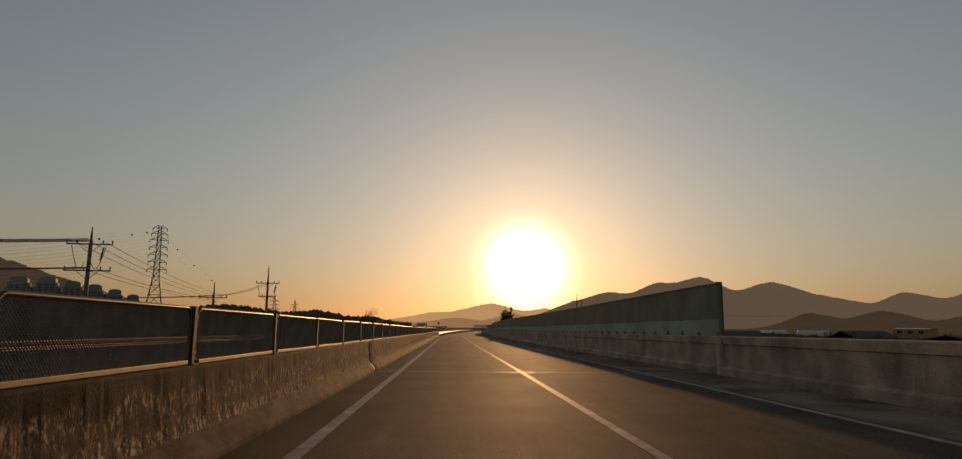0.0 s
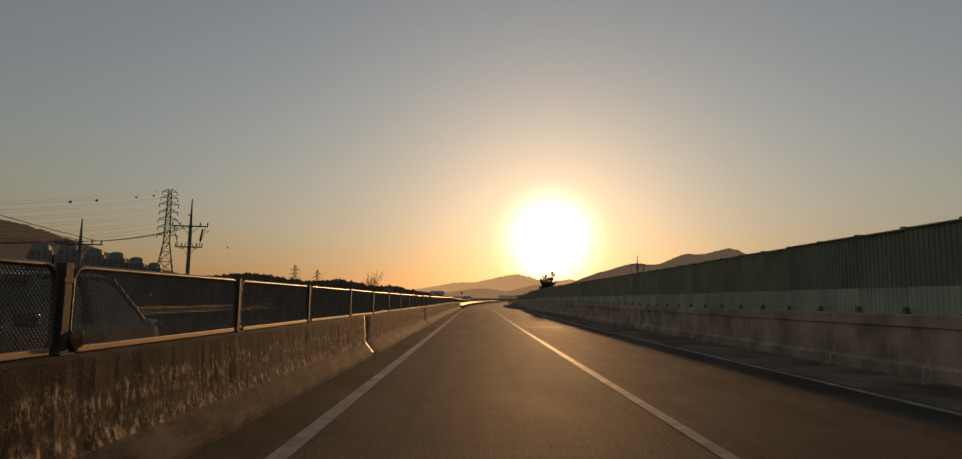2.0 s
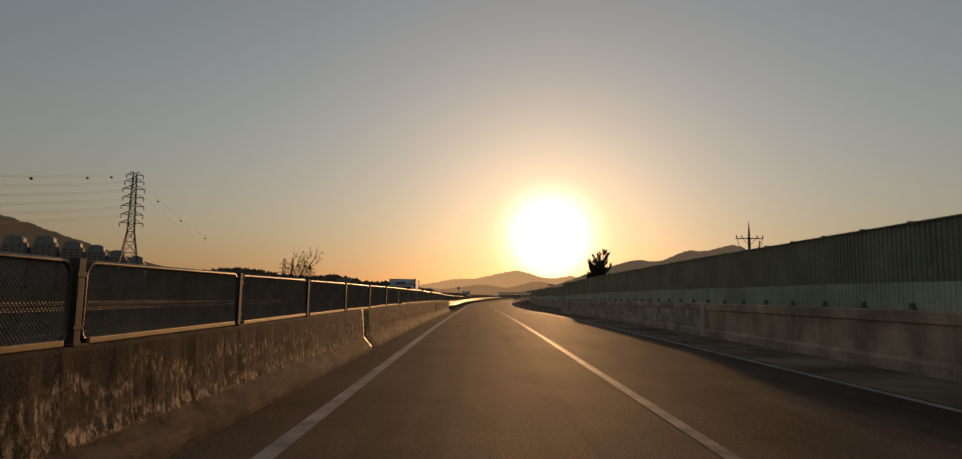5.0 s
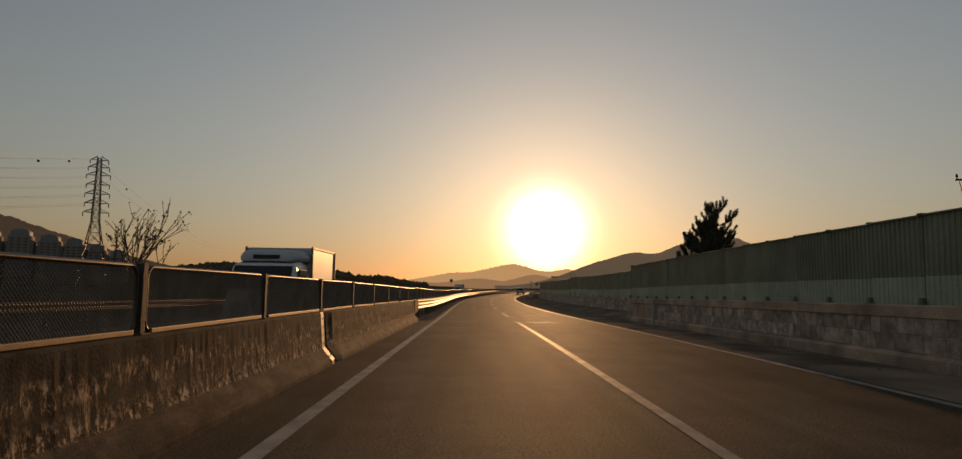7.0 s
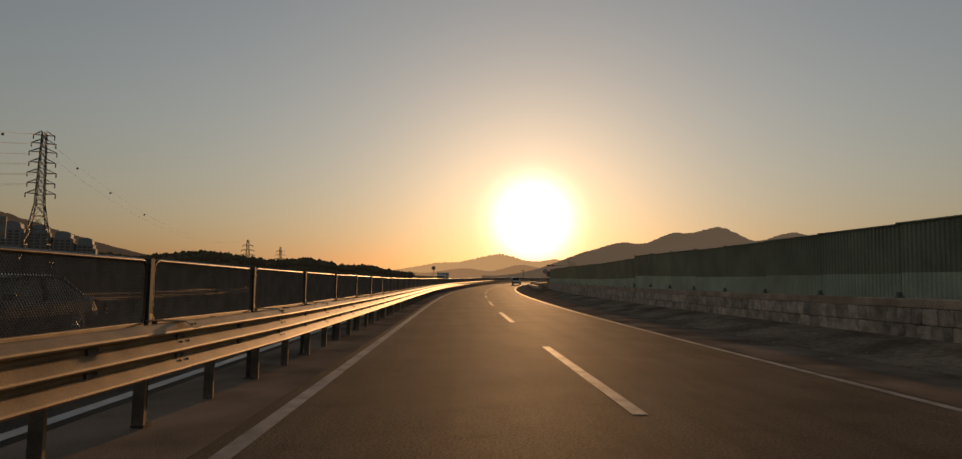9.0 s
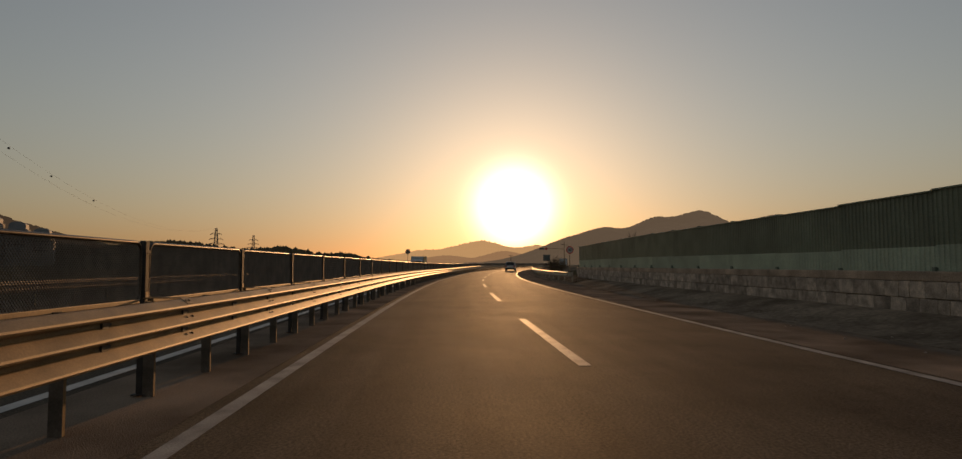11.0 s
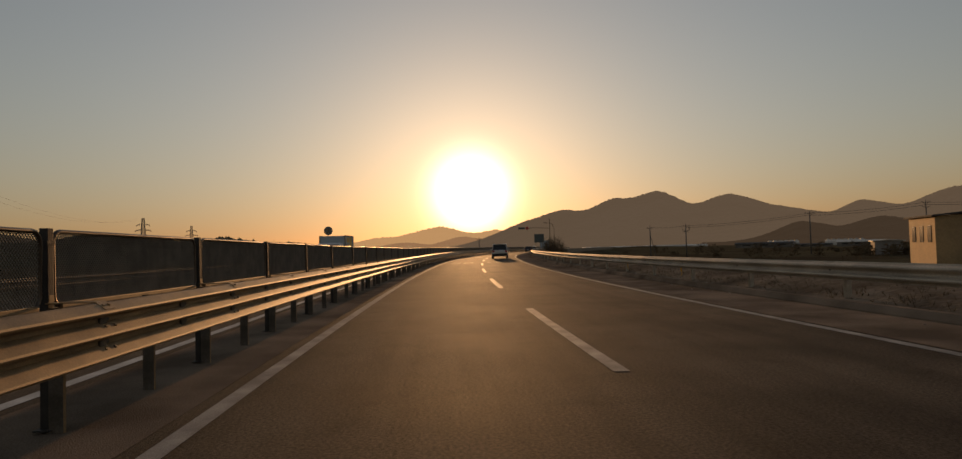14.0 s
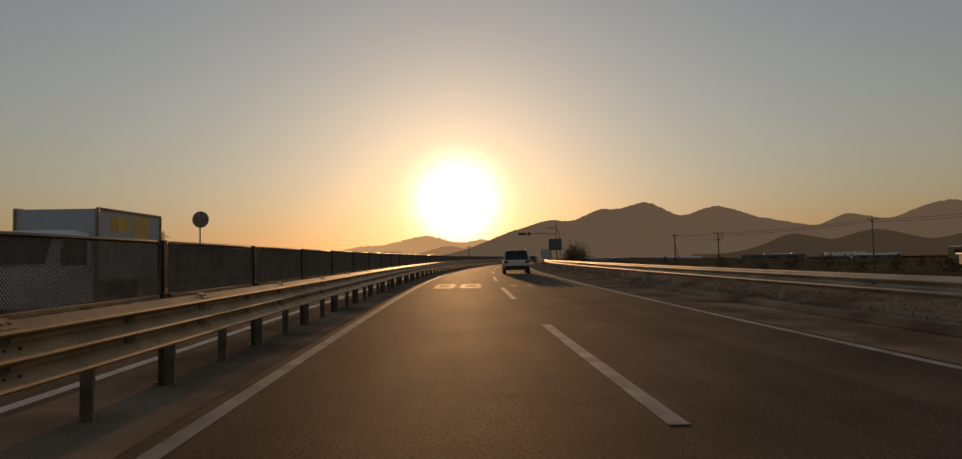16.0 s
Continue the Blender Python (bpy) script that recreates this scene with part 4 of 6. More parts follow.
def build_utility_pole(x, y, top, arms, turn_deg, label, stay=False, drop=False):
    """Tapered concrete pole with crossarms (height below the top, half length)."""
    h = top - GROUND_Z + 0.3
    root = thing("utility_pole", pose(x, y, GROUND_Z - 0.3, 0, 0, turn_deg), label, "utility pole", "utility poles")
    b = bmesh.new()
    spike = max(1.0, arms[0][0] - 0.15)
    rod(b, (0, 0, 0), (0, 0, h - spike), 0.19, 0.12, 12)
    rod(b, (0, 0, h - spike), (0, 0, h), 0.1, 0.035, 8)
    part("shaft", b, M_POLE, root, smooth=True)
    for below, half in arms:
        z = h - below
        b = bmesh.new()
        box(b, (-half, -0.16, z - 0.045), (half, -0.08, z + 0.045), 0.006)
        for sx in (-1, 1):
            rod(b, (sx * half * 0.5, -0.12, z), (sx * 0.1, -0.12, z - 0.55), 0.018, n=6)
        arm = part("crossarm", b, M_DARK, root)
        for f in (-0.95, -0.55, 0.55, 0.95):
            b = bmesh.new()
            rod(b, (f * half, -0.12, z + 0.045), (f * half, -0.12, z + 0.12), 0.03, 0.03, 8)
            rod(b, (f * half, -0.12, z + 0.12), (f * half, -0.12, z + 0.28), 0.065, 0.035, 8)
            part("insulator", b, M_DARK, arm)
    if drop:
        # looped jumper cables and a cut-out beside the arm
        for sx in (-1, 1):
            b = bmesh.new()
            pts = [(sx * (1.1 - 0.9 * k / 10), -0.2, h - arms[0][0] - 0.1 - 1.6 * math.sin(k / 10 * math.pi * 0.75)) for k in range(11)]
            tube(b, pts, 0.025, 5)
            part("jumper_cable", b, M_DARK, root)
        b = bmesh.new()
        rod(b, (0.9, -0.12, h - arms[0][0] - 0.2), (0.75, -0.12, h - arms[0][0] - 1.1), 0.06, n=8)
        part("cut_out", b, M_DARK, root)
    if stay:
        b = bmesh.new()
        rod(b, (1.6, 0.2, 0), (0.1, 0, h * 0.68), 0.09, 0.06, 8)
        part("stay_pole", b, M_POLE, root)
    return root


build_utility_pole(-25.0, 43.3, 7.7, [(1.2, 1.5), (3.0, 1.5)], 6, "concrete utility pole with two crossarms beside the road", drop=True)
build_utility_pole(-24.9, 65.9, 5.5, [(1.6, 1.4)], 3, "concrete utility pole with one low crossarm")
build_utility_pole(-21.7, 73.6, 8.0, [(2.05, 1.3), (3.6, 0.95)], 8, "concrete utility pole with looped jumper cables", drop=True)
build_utility_pole(24.0, 122.5, 7.8, [(1.5, 1.2)], -4, "concrete utility pole behind the noise barrier", drop=True)
build_utility_pole(68.9, 355.7, 5.7, [(0.9, 0.8)], -10, "utility pole with a slanting stay", stay=True)
build_utility_pole(77.1, 351.3, 5.8, [(0.8, 1.1), (2.2, 0.6)], -10, "utility pole in the fields", drop=True)
build_utility_pole(101.4, 334.6, 7.7, [(0.8, 1.0)], -20, "utility pole carrying wires across the fields")
build_utility_pole(134.5, 335.9, 9.9, [(0.8, 1.0), (2.0, 0.8)], -20, "tall utility pole carrying wires across the fields")
build_utility_pole(30.0, 420.0, 5.0, [(0.8, 1.0)], -10, "small distant utility pole")


def build_wires(name, a, b, count, spread, sag, label, radius=0.03, drop=0.0):
    root = thing(name, Matrix(), label, "wire")
    a, b = Vector(a), Vector(b)
    side = Vector((b.y - a.y, a.x - b.x, 0)).normalized()
    for k in range(count):
        off = side * spread * (k - (count - 1) / 2) + Vector((0, 0, -drop * k))
        bm_w = bmesh.new()
        pts = []
        for i in range(25):
            f = i / 24
            pts.append(a.lerp(b, f) + off + Vector((0, 0, -4 * sag * f * (1 - f))))
        tube(bm_w, pts, radius, 5)
        part("cable", bm_w, M_DARK, root)
    return root


build_wires("power_wires", (-25.0, 43.3, 6.65), (-24.9, 65.9, 4.15), 3, 1.0, 0.35, "thin power wires between roadside poles", 0.02)
build_wires("power_wires", (-25.0, 43.3, 4.85), (-24.9, 65.9, 3.70), 2, 1.0, 0.3, "thin power wires between roadside poles", 0.02)
build_wires("power_wires", (-25.0, 43.3, 6.80), (-58.0, 36.0, 6.3), 3, 0.6, 0.4, "bundle of power wires running off across the fields", 0.035)
build_wires("power_wires", (-25.0, 43.3, 4.90), (-58.0, 36.0, 4.3), 2, 0.5, 0.3, "bundle of power wires running off across the fields", 0.035)
build_wires("power_wires", (-24.9, 65.9, 4.10), (-60.0, 62.0, 4.4), 2, 0.8, 0.6, "power wires running off across the fields", 0.03)
build_wires("power_wires", (-24.9, 65.9, 4.10), (-21.7, 73.6, 6.00), 2, 0.6, 0.3, "thin power wires between roadside poles", 0.02)
build_wires("power_wires", (77.1, 351.3, 5.10), (101.4, 334.6, 7.00), 2, 0.5, 0.5, "wires between the field poles", 0.035, 0.5)
build_wires("power_wires", (68.9, 355.7, 5.00), (77.1, 351.3, 5.10), 1, 0.5, 0.3, "wire between the field poles", 0.03)
build_wires("power_wires", (101.4, 334.6, 7.00), (134.5, 335.9, 9.1), 2, 0.5, 0.5, "wires between the field poles", 0.035, 0.6)
build_wires("power_wires", (134.5, 335.9, 9.1), (190.0, 330.0, 9.5), 2, 0.5, 0.5, "wires leading away across the fields", 0.035, 0.6)


def build_pylon(x, y, height, base, turn_deg, label, levels, thick=0.24):
    root = thing("transmission_pylon", pose(x, y, GROUND_Z - 1.0, 0, 0, turn_deg), label, "pylon", "transmission pylons")

    def half(z):
        f = z / height
        return base / 2 * (1 - f / 0.52) + 1.7 * f / 0.52 if f < 0.52 else 1.7 - 0.9 * (f - 0.52) / 0.48

    cuts = [height * c for c in (0, 0.13, 0.25, 0.35, 0.44, 0.52, 0.58, 0.64, 0.7, 0.76, 0.82, 0.88, 0.94, 1.0)]
    for sx in (-1, 1):
        for sy in (-1, 1):
            b = bmesh.new()
            tube(b, [(sx * half(z0), sy * half(z0), z0) for z0 in cuts], thick, 4)
            part("leg", b, M_LATTICE, root)
    b = bmesh.new()
    for z0, z1 in zip(cuts, cuts[1:]):
        a0, a1 = half(z0), half(z1)
        for s in (-1, 1):
            for p, q in (((-a0, s * a0, z0), (a1, s * a1, z1)), ((a0, s * a0, z0), (-a1, s * a1, z1)), ((s * a0, -a0, z0), (s * a1, a1, z1)), ((s * a0, a0, z0), (s * a1, -a1, z1)), ((-a1, s * a1, z1), (a1, s * a1, z1)), ((s * a1, -a1, z1), (s * a1, a1, z1))):
                rod(b, p, q, thick * 0.55, n=3)
    part("bracing", b, M_LATTICE, root)
    for f, arm in levels:
        z = height * f
        for s in (-1, 1):
            b = bmesh.new()
            w = half(z)
            tip = (s * arm, 0, z)
            for sy in (-1, 1):
                rod(b, (s * w, sy * w, z), tip, thick * 0.6, n=4)
                rod(b, (s * w, sy * w, z + height * 0.028), tip, thick * 0.6, n=4)
            crossarm = part("crossarm", b, M_LATTICE, root)
            b = bmesh.new()
            rod(b, tip, (tip[0], 0, z - height * 0.03), thick * 0.9, thick * 0.9, 6)
            part("insulator_string", b, M_DARK, crossarm)
    return root


LEV = [(0.59, 5.6), (0.66, 5.2), (0.73, 5.4), (0.80, 5.0), (0.87, 5.2), (0.93, 4.6), (0.985, 4.0)]
build_pylon(-187.4, 405.0, 66.7, 13.5, 22, "tall dark lattice transmission pylon over the fields", LEV)
build_pylon(-201.5, 724.0, 37.4, 9.0, 16, "distant lattice transmission pylon", [(0.62, 6.5), (0.74, 5.5), (0.86, 4.5)], 0.26)
build_pylon(-229.0, 930.0, 40.5, 10.0, 16, "distant lattice transmission pylon", [(0.62, 7), (0.74, 6), (0.86, 5)], 0.3)
for zz in (62.0, 57.5, 53.0, 48.5, 44.0, 39.5):
    build_wires("transmission_line", (-187, 405, zz), (-131, 102, 9 - (62 - zz) * 0.3), 2, 9.0, 2.5, "high transmission line between pylons", 0.045)
build_wires("transmission_line", (-187, 405, 57.0), (-201.5, 724, 33.0), 2, 7.0, 17, "high transmission line between pylons", 0.03)
b_ball = bmesh.new()
bmesh.ops.create_icosphere(b_ball, subdivisions=2, radius=0.55)
for e in b_ball.verts:
    e.co.z *= 0.92
ball_me = bpy.data.meshes.new("marker_ball")
b_ball.to_mesh(ball_me)
b_ball.free()
ball_me.materials.append(M_DARK)
for f, far_end in ((0.14, 0), (0.225, 0), (0.376, 0), (0.454, 0), (0.067, 1), (0.168, 1), (0.295, 1)):
    if far_end == 0:
        p = Vector((-182.9, 405, 61)).lerp(Vector((-126.5, 102, 9)), f) - Vector((0, 0, 10 * f * (1 - f)))
    else:
        p = Vector((-183.9, 405, 56)).lerp(Vector((-198, 724, 33.0)), f) - Vector((0, 0, 68 * f * (1 - f)))
    ball = new("marker_ball", ball_me)
    ball.matrix_world = pose(*p)
    tagged(ball, "dark aviation marker ball on a high line", "marker ball", "line marker balls")

# ---------------------------------------------------------------- apartment blocks and woods
M_APT = material("painted_concrete", (0.2, 0.195, 0.19), 0.8, vary=0.15, scale=0.05, fine=1.0, bump=0)
M_DOME = material("pale_roof_sheet", (0.2, 0.215, 0.23), 0.7, vary=0.12, scale=0.2, fine=2, bump=0)
M_ROOF = material("roof_sheet", (0.06, 0.055, 0.052), 0.9, vary=0.2, scale=0.2, fine=2, bump=0)
M_PANE = material("dark_window", (0.04, 0.045, 0.05), 0.15, vary=0.2, scale=0.3, fine=2, bump=0)


def window_mesh(w, h):
    b = bmesh.new()
    box(b, (-w / 2, -0.12, -h / 2), (w / 2, 0.0, h / 2), 0.03)
    me = bpy.data.meshes.new("window")
    b.to_mesh(me)
    b.free()
    me.materials.append(M_PANE)
    return me


WIN = window_mesh(3.4, 1.5)


def build_apartment(x, y, w, depth, top, turn_deg):
    root = thing("apartment_block", pose(x, y, GROUND_Z, 0, 0, turn_deg), "grey apartment block with a rounded rooftop house", "apartment block", "apartment blocks")
    h = top - GROUND_Z
    b = bmesh.new()
    box(b, (-w / 2, 0, 0), (w / 2, depth, h - 5.5), 0.2)
    box(b, (-w / 2 - 2.2, 2, 0), (-w / 2, depth - 2, h - 11.0), 0.1)
    box(b, (w / 2, 2, 0), (w / 2 + 2.0, depth - 2, h - 10.0), 0.1)
    part("wall", b, M_APT, root)
    b = bmesh.new()
    n, r = 14, w * 0.42
    pts = [(-r * math.cos(math.pi * k / n), 2.6 + 4.4 * math.sin(math.pi * k / n) ** 0.7) for k in range(n + 1)]
    pts = [(-r, 0)] + pts + [(r, 0)]
    front = [b.verts.new((px, 2.0, h - 5.5 + pz)) for px, pz in pts]
    back = [b.verts.new((px, depth - 2.0, h - 5.5 + pz)) for px, pz in pts]
    b.faces.new(front)
    b.faces.new(back[::-1])
    for k in range(len(pts)):
        j = (k + 1) % len(pts)
        b.faces.new((front[k], back[k], back[j], front[j]))
    part("roof", b, M_DOME, root, "rounded pale rooftop house")
    for row in range(5):
        for col in (-1, 0, 1):
            piece("window", WIN, root, pose(col * w * 0.3, 0.0, h - 8.5 - 3.0 * row))


for k, (az, el, w) in enumerate([(-36.23, 3.41, 19), (-34.38, 3.51, 19), (-32.62, 3.22, 18), (-31.06, 3.02, 17), (-29.6, 2.68, 16), (-28.24, 2.29, 15)]):
    old_x, old_y = 640 * math.sin(radians(az)), 43.5 + 640 * math.cos(radians(az))
    grow = 860 / math.hypot(old_x, old_y)
    build_apartment(old_x * grow, 6.5 + old_y * grow, w * 1.02, 18, 1 + 860 * math.tan(radians(el)) * 0.97, 22)



def ball_shape():
    t = bmesh.new()
    bmesh.ops.create_icosphere(t, subdivisions=1, radius=1.0)
    t.verts.ensure_lookup_table()
    out = [v.co.copy() for v in t.verts], [[v.index for v in f.verts] for f in t.faces]
    t.free()
    return out


BALL = ball_shape()


def clump(b, c, r, h, n=7):
    """One uneven tree head of a far wood."""
    ph = random.random() * 50
    vs = []
    for p in BALL[0]:
        d = 1 + 0.55 * noise.noise(p * 1.7 + Vector((ph, 0, 0)))
        vs.append(b.verts.new((c[0] + p.x * r * d, c[1] + p.y * r * d, c[2] + h * (0.5 + 0.5 * p.z * d))))
    for f in BALL[1]:
        b.faces.new([vs[k] for k in f])


def build_woods(name, rows, mat, label):
    b = bmesh.new()
    for x, y, z, r, h in rows:
        clump(b, (x, y, z), r, h)
    return tagged(mesh_object(name, b, mat, True), label, "woods", kind="stuff")


RISE = [(-21.4, 1.71, 8, 8), (-13.6, 1.32, 5, 5), (-28.2, 1.32, 5, 4), (-8.7, 0.83, 3, 3)]


def rise_height(az):
    return sum((h * math.exp(-abs((az - a) / (l if az < a else r)) ** 1.6)) ** 8 for a, h, l, r in RISE) ** 0.125


rows = []
for k in range(760):
    az = random.uniform(-34, -4.2)
    f = random.choice((0.88, 0.93, 0.97, 0.99, 1.0))
    top = 1.2 + 950 * math.tan(radians(max(rise_height(az), 0.05))) * (0.7 if f < 0.9 else 0.85 if f < 0.95 else 0.93)
    rr = random.uniform(2.2, 4.4)
    rows.append((950 * f * math.sin(radians(az)), 100 + 950 * f * math.cos(radians(az)), top - 4.5, rr, random.uniform(6, 9.5)))
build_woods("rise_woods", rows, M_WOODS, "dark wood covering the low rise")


def build_scrub(rows, label):
    """Loose heaps of twigs and dry leaves."""
    b = bmesh.new()
    for x, y, z, r, h in rows:
        for k in range(70):
            a, f, g = random.uniform(0, math.tau), random.random() ** 0.6, random.random()
            p = Vector((x + math.cos(a) * r * f * (1 - 0.6 * g), y + math.sin(a) * r * f * (1 - 0.6 * g), z + h * g))
            u = Vector((random.uniform(-1, 1), random.uniform(-1, 1), random.uniform(-0.3, 1.2))).normalized() * random.uniform(0.25, 0.6)
            v = u.orthogonal().normalized() * 0.16
            b.faces.new([b.verts.new(p + e) for e in (u, v, -u, -v)])
    return tagged(mesh_object("field_scrub", b, M_SHRUB), label, "scrub", kind="stuff")


rows = []
for k in range(190):
    az = random.uniform(14, 58)
    r = random.uniform(210, 420)
    x, y = r * math.sin(radians(az)), 60 + r * math.cos(radians(az))
    rows.append((x, y, field_at(x, y) - 0.3, random.uniform(1.2, 3.4), random.uniform(1.2, 3.6)))
for k in range(50):
    rows.append((random.uniform(60, 120), random.uniform(112, 150), GROUND_Z - 0.3, random.uniform(1.2, 2.6), random.uniform(2.0, 4.4)))
for k in range(34):
    x, y = 92 + random.gauss(10, 7), 300 + random.gauss(0, 9)
    rows.append((x, y, field_at(x, y) - 0.3, random.uniform(0.8, 2.0), random.uniform(1.2, 3.2)))
build_scrub(rows, "brown winter scrub scattered over the fields")

# ---------------------------------------------------------------- trees
def build_bare_tree(x, y, z, height, label, seed, leaves=120, spread=0.5):
    rng = random.Random(seed)
    root = thing("bare_tree", pose(x, y, z), label, "tree", "bare trees")
    b, tips = bmesh.new(), []

    def grow(p, d, length, r, level):
        q = p + d * length
        rod(b, p, q, r, r * 0.72, 5 if level > 1 else 8)
        if level == 5 or r < 0.006:
            tips.append(q)
            return
        if level > 2:
            tips.append(q)
        for k in range(rng.choice((2, 2, 3)) if level else 5):
            nd = (d + Vector((rng.uniform(-1, 1), rng.uniform(-1, 1), rng.uniform(-0.1, 0.5))) * spread).normalized()
            grow(q, nd, length * rng.uniform(0.62, 0.9), r * (0.66 if level else 0.5), level + 1)

    grow(Vector((0, 0, -0.3)), Vector((0, 0, 1)), height * 0.26, height * 0.016, 0)
    part("trunk", b, M_BARK, root, "bare grey-brown stems and twigs")
    if leaves:
        b = bmesh.new()
        for k in range(leaves):
            p = rng.choice(tips) + Vector((rng.uniform(-0.08, 0.08), rng.uniform(-0.08, 0.08), rng.uniform(-0.12, 0.02)))
            u = Vector((rng.uniform(-1, 1), rng.uniform(-1, 1), rng.uniform(-1, 1))).normalized() * 0.06
            v = u.orthogonal().normalized() * 0.04
            b.faces.new([b.verts.new(p + e) for e in (u, v, -u, -v)])
        part("crown", b, M_SHRUB, root, "a few withered brown leaves")
    return root


def build_pine(s_t, d_t, top, low, wide, seed, label, lean=0.0):
    """Young pine: whorls of limbs that curve up and end in thick brushes of needles."""
    rng = random.Random(seed)
    foot = at(s_t, d_t)
    root = thing("pine_tree", pose(foot.x, foot.y, GROUND_Z + 1.6), label, "tree", "pine trees")
    height = top - (GROUND_Z + 1.6)
    b, c = bmesh.new(), bmesh.new()
    up = Vector((0, 0, 1))

    def needles(p, q, count, long):
        d = (q - p).normalized()
        for k in range(count):
            a = Vector((rng.uniform(-1, 1), rng.uniform(-1, 1), rng.uniform(-1, 1)))
            nd = (d * 0.8 + a).normalized()
            o = p.lerp(q, rng.random())
            tip = o + nd * rng.uniform(0.6, 1.0) * long
            e = nd.orthogonal().normalized() * 0.008
            c.faces.new([c.verts.new(x) for x in (o + e, o - e, tip)])

    def limb(p, d, length, r, level):
        n = 5
        for k in range(n):
            q = p + d * (length / n)
            rod(b, p, q, r * (1 - 0.7 * k / n), r * (1 - 0.7 * (k + 1) / n), 5)
            if k > 0:
                needles(p, q, int(950 * length / n), 0.13 if k < n - 1 else 0.15)
            p = q
            d = (d + Vector((rng.uniform(-0.16, 0.16), rng.uniform(-0.16, 0.16), 0.22))).normalized()
            if level == 0 and k in (1, 2, 3):
                for side in (-1, 1):
                    if rng.random() < 0.8:
                        w = d.cross(up).normalized() * side
                        limb(p, (d * 0.6 + w * rng.uniform(0.5, 1.0) + up * rng.uniform(0.1, 0.5)).normalized(), length * rng.uniform(0.28, 0.42), r * 0.5, 1)
        needles(p, p + d * 0.07, 70, 0.12)

    p, d, z = Vector((0, 0, -0.3)), up.copy(), 0.0
    n = max(4, int(height / 0.42))
    for k in range(n):
        q = p + (up + Vector((rng.uniform(-0.05, 0.05) + lean, rng.uniform(-0.05, 0.05), 0))).normalized() * (height / n)
        rod(b, p, q, 0.09 * (1 - 0.85 * k / n), 0.09 * (1 - 0.85 * (k + 1) / n), 8)
        f = (k + 1) / n
        if q.z > low and k < n - 1:
            turn0 = rng.uniform(0, math.tau)
            for j in range(5 if f < 0.8 else 4):
                if rng.random() < 0.18:
                    continue
                a = turn0 + j * math.tau / 5 + rng.uniform(-0.3, 0.3)
                reach = wide * (1.06 - f) ** 0.55 * rng.uniform(0.5, 1.3)
                limb(q, Vector((math.cos(a), math.sin(a), rng.uniform(0.15, 0.6))).normalized(), max(0.3, reach), 0.028, 0)
        if f > 0.7:
            needles(p, q, 190, 0.12)
        p = q
    needles(p - up * 0.1, p + up * 0.1, 160, 0.12)
    part("trunk", b, M_BARK, root, "scaly brown trunk and limbs")
    part("crown", c, M_PINE, root, "dark green needle brushes")
    return root


build_pine(118.0, 9.6, 4.62, 2.4, 2.0, 3, "tall dark pine tree standing behind the noise barrier")
build_pine(120.6, 10.4, 4.6, 2.0, 1.6, 8, "bushy dark pine tree standing behind the noise barrier")
build_pine(123.2, 11.2, 5.35, 2.2, 1.6, 21, "bushy dark pine tree standing behind the noise barrier")
build_pine(122.6, 10.2, 3.9, 2.0, 1.5, 12, "bushy dark pine tree standing behind the noise barrier")
build_pine(124.0, 9.9, 2.75, 2.2, 0.5, 30, "small dark pine tree just topping the noise barrier")
build_bare_tree(-17.1, 123.3, GROUND_Z, 8.2, "small bare tree with a few withered leaves beside the road", 5, 260)
for s_w, d_w, h_w, seed_w in ((120.25, -2.28, 0.62, 4), (121.9, -2.3, 0.8, 6)):
    p = at(s_w, d_w)
    root = build_bare_tree(p.x, p.y, p.z + 0.08, h_w, "dry leafless weed growing at the barrier's foot", seed_w, 0, 0.55)
p = at(186.4, 10.6)
build_bare_tree(p.x, p.y, GROUND_Z + 1.5, 4.35, "leafless shrub just topping the noise barrier", 17, 0, 0.4)
p = at(262, -22)
build_bare_tree(p.x, p.y, GROUND_Z, 6.0, "small bare tree far beside the road", 15, 40)


def build_shrub(x, y, z, r, h, seed, label):
    rng = random.Random(seed)
    root = thing("shrub", pose(x, y, z), label, "shrub", "roadside shrubs")
    b, c = bmesh.new(), bmesh.new()
    for k in range(34):
        a, e = rng.uniform(0, math.tau), rng.uniform(0.3, 1.4)
        d = Vector((math.cos(a) * math.cos(e) * r, math.sin(a) * math.cos(e) * r, math.sin(e) * h))
        rod(b, (0, 0, -0.2), d, 0.03, 0.008, 4)
        for j in range(26):
            p = d * rng.uniform(0.45, 1.05) + Vector((rng.gauss(0, 0.16 * r), rng.gauss(0, 0.16 * r), rng.gauss(0, 0.1 * h)))
            u = Vector((rng.uniform(-1, 1), rng.uniform(-1, 1), rng.uniform(-1, 1))).normalized() * 0.11
            v = u.orthogonal().normalized() * 0.06
            c.faces.new([c.verts.new(p + e2) for e2 in (u, v, -u, -v)])
    part("stem", b, M_BARK, root)
    part("foliage", c, M_SHRUB, root, "dry brown foliage")


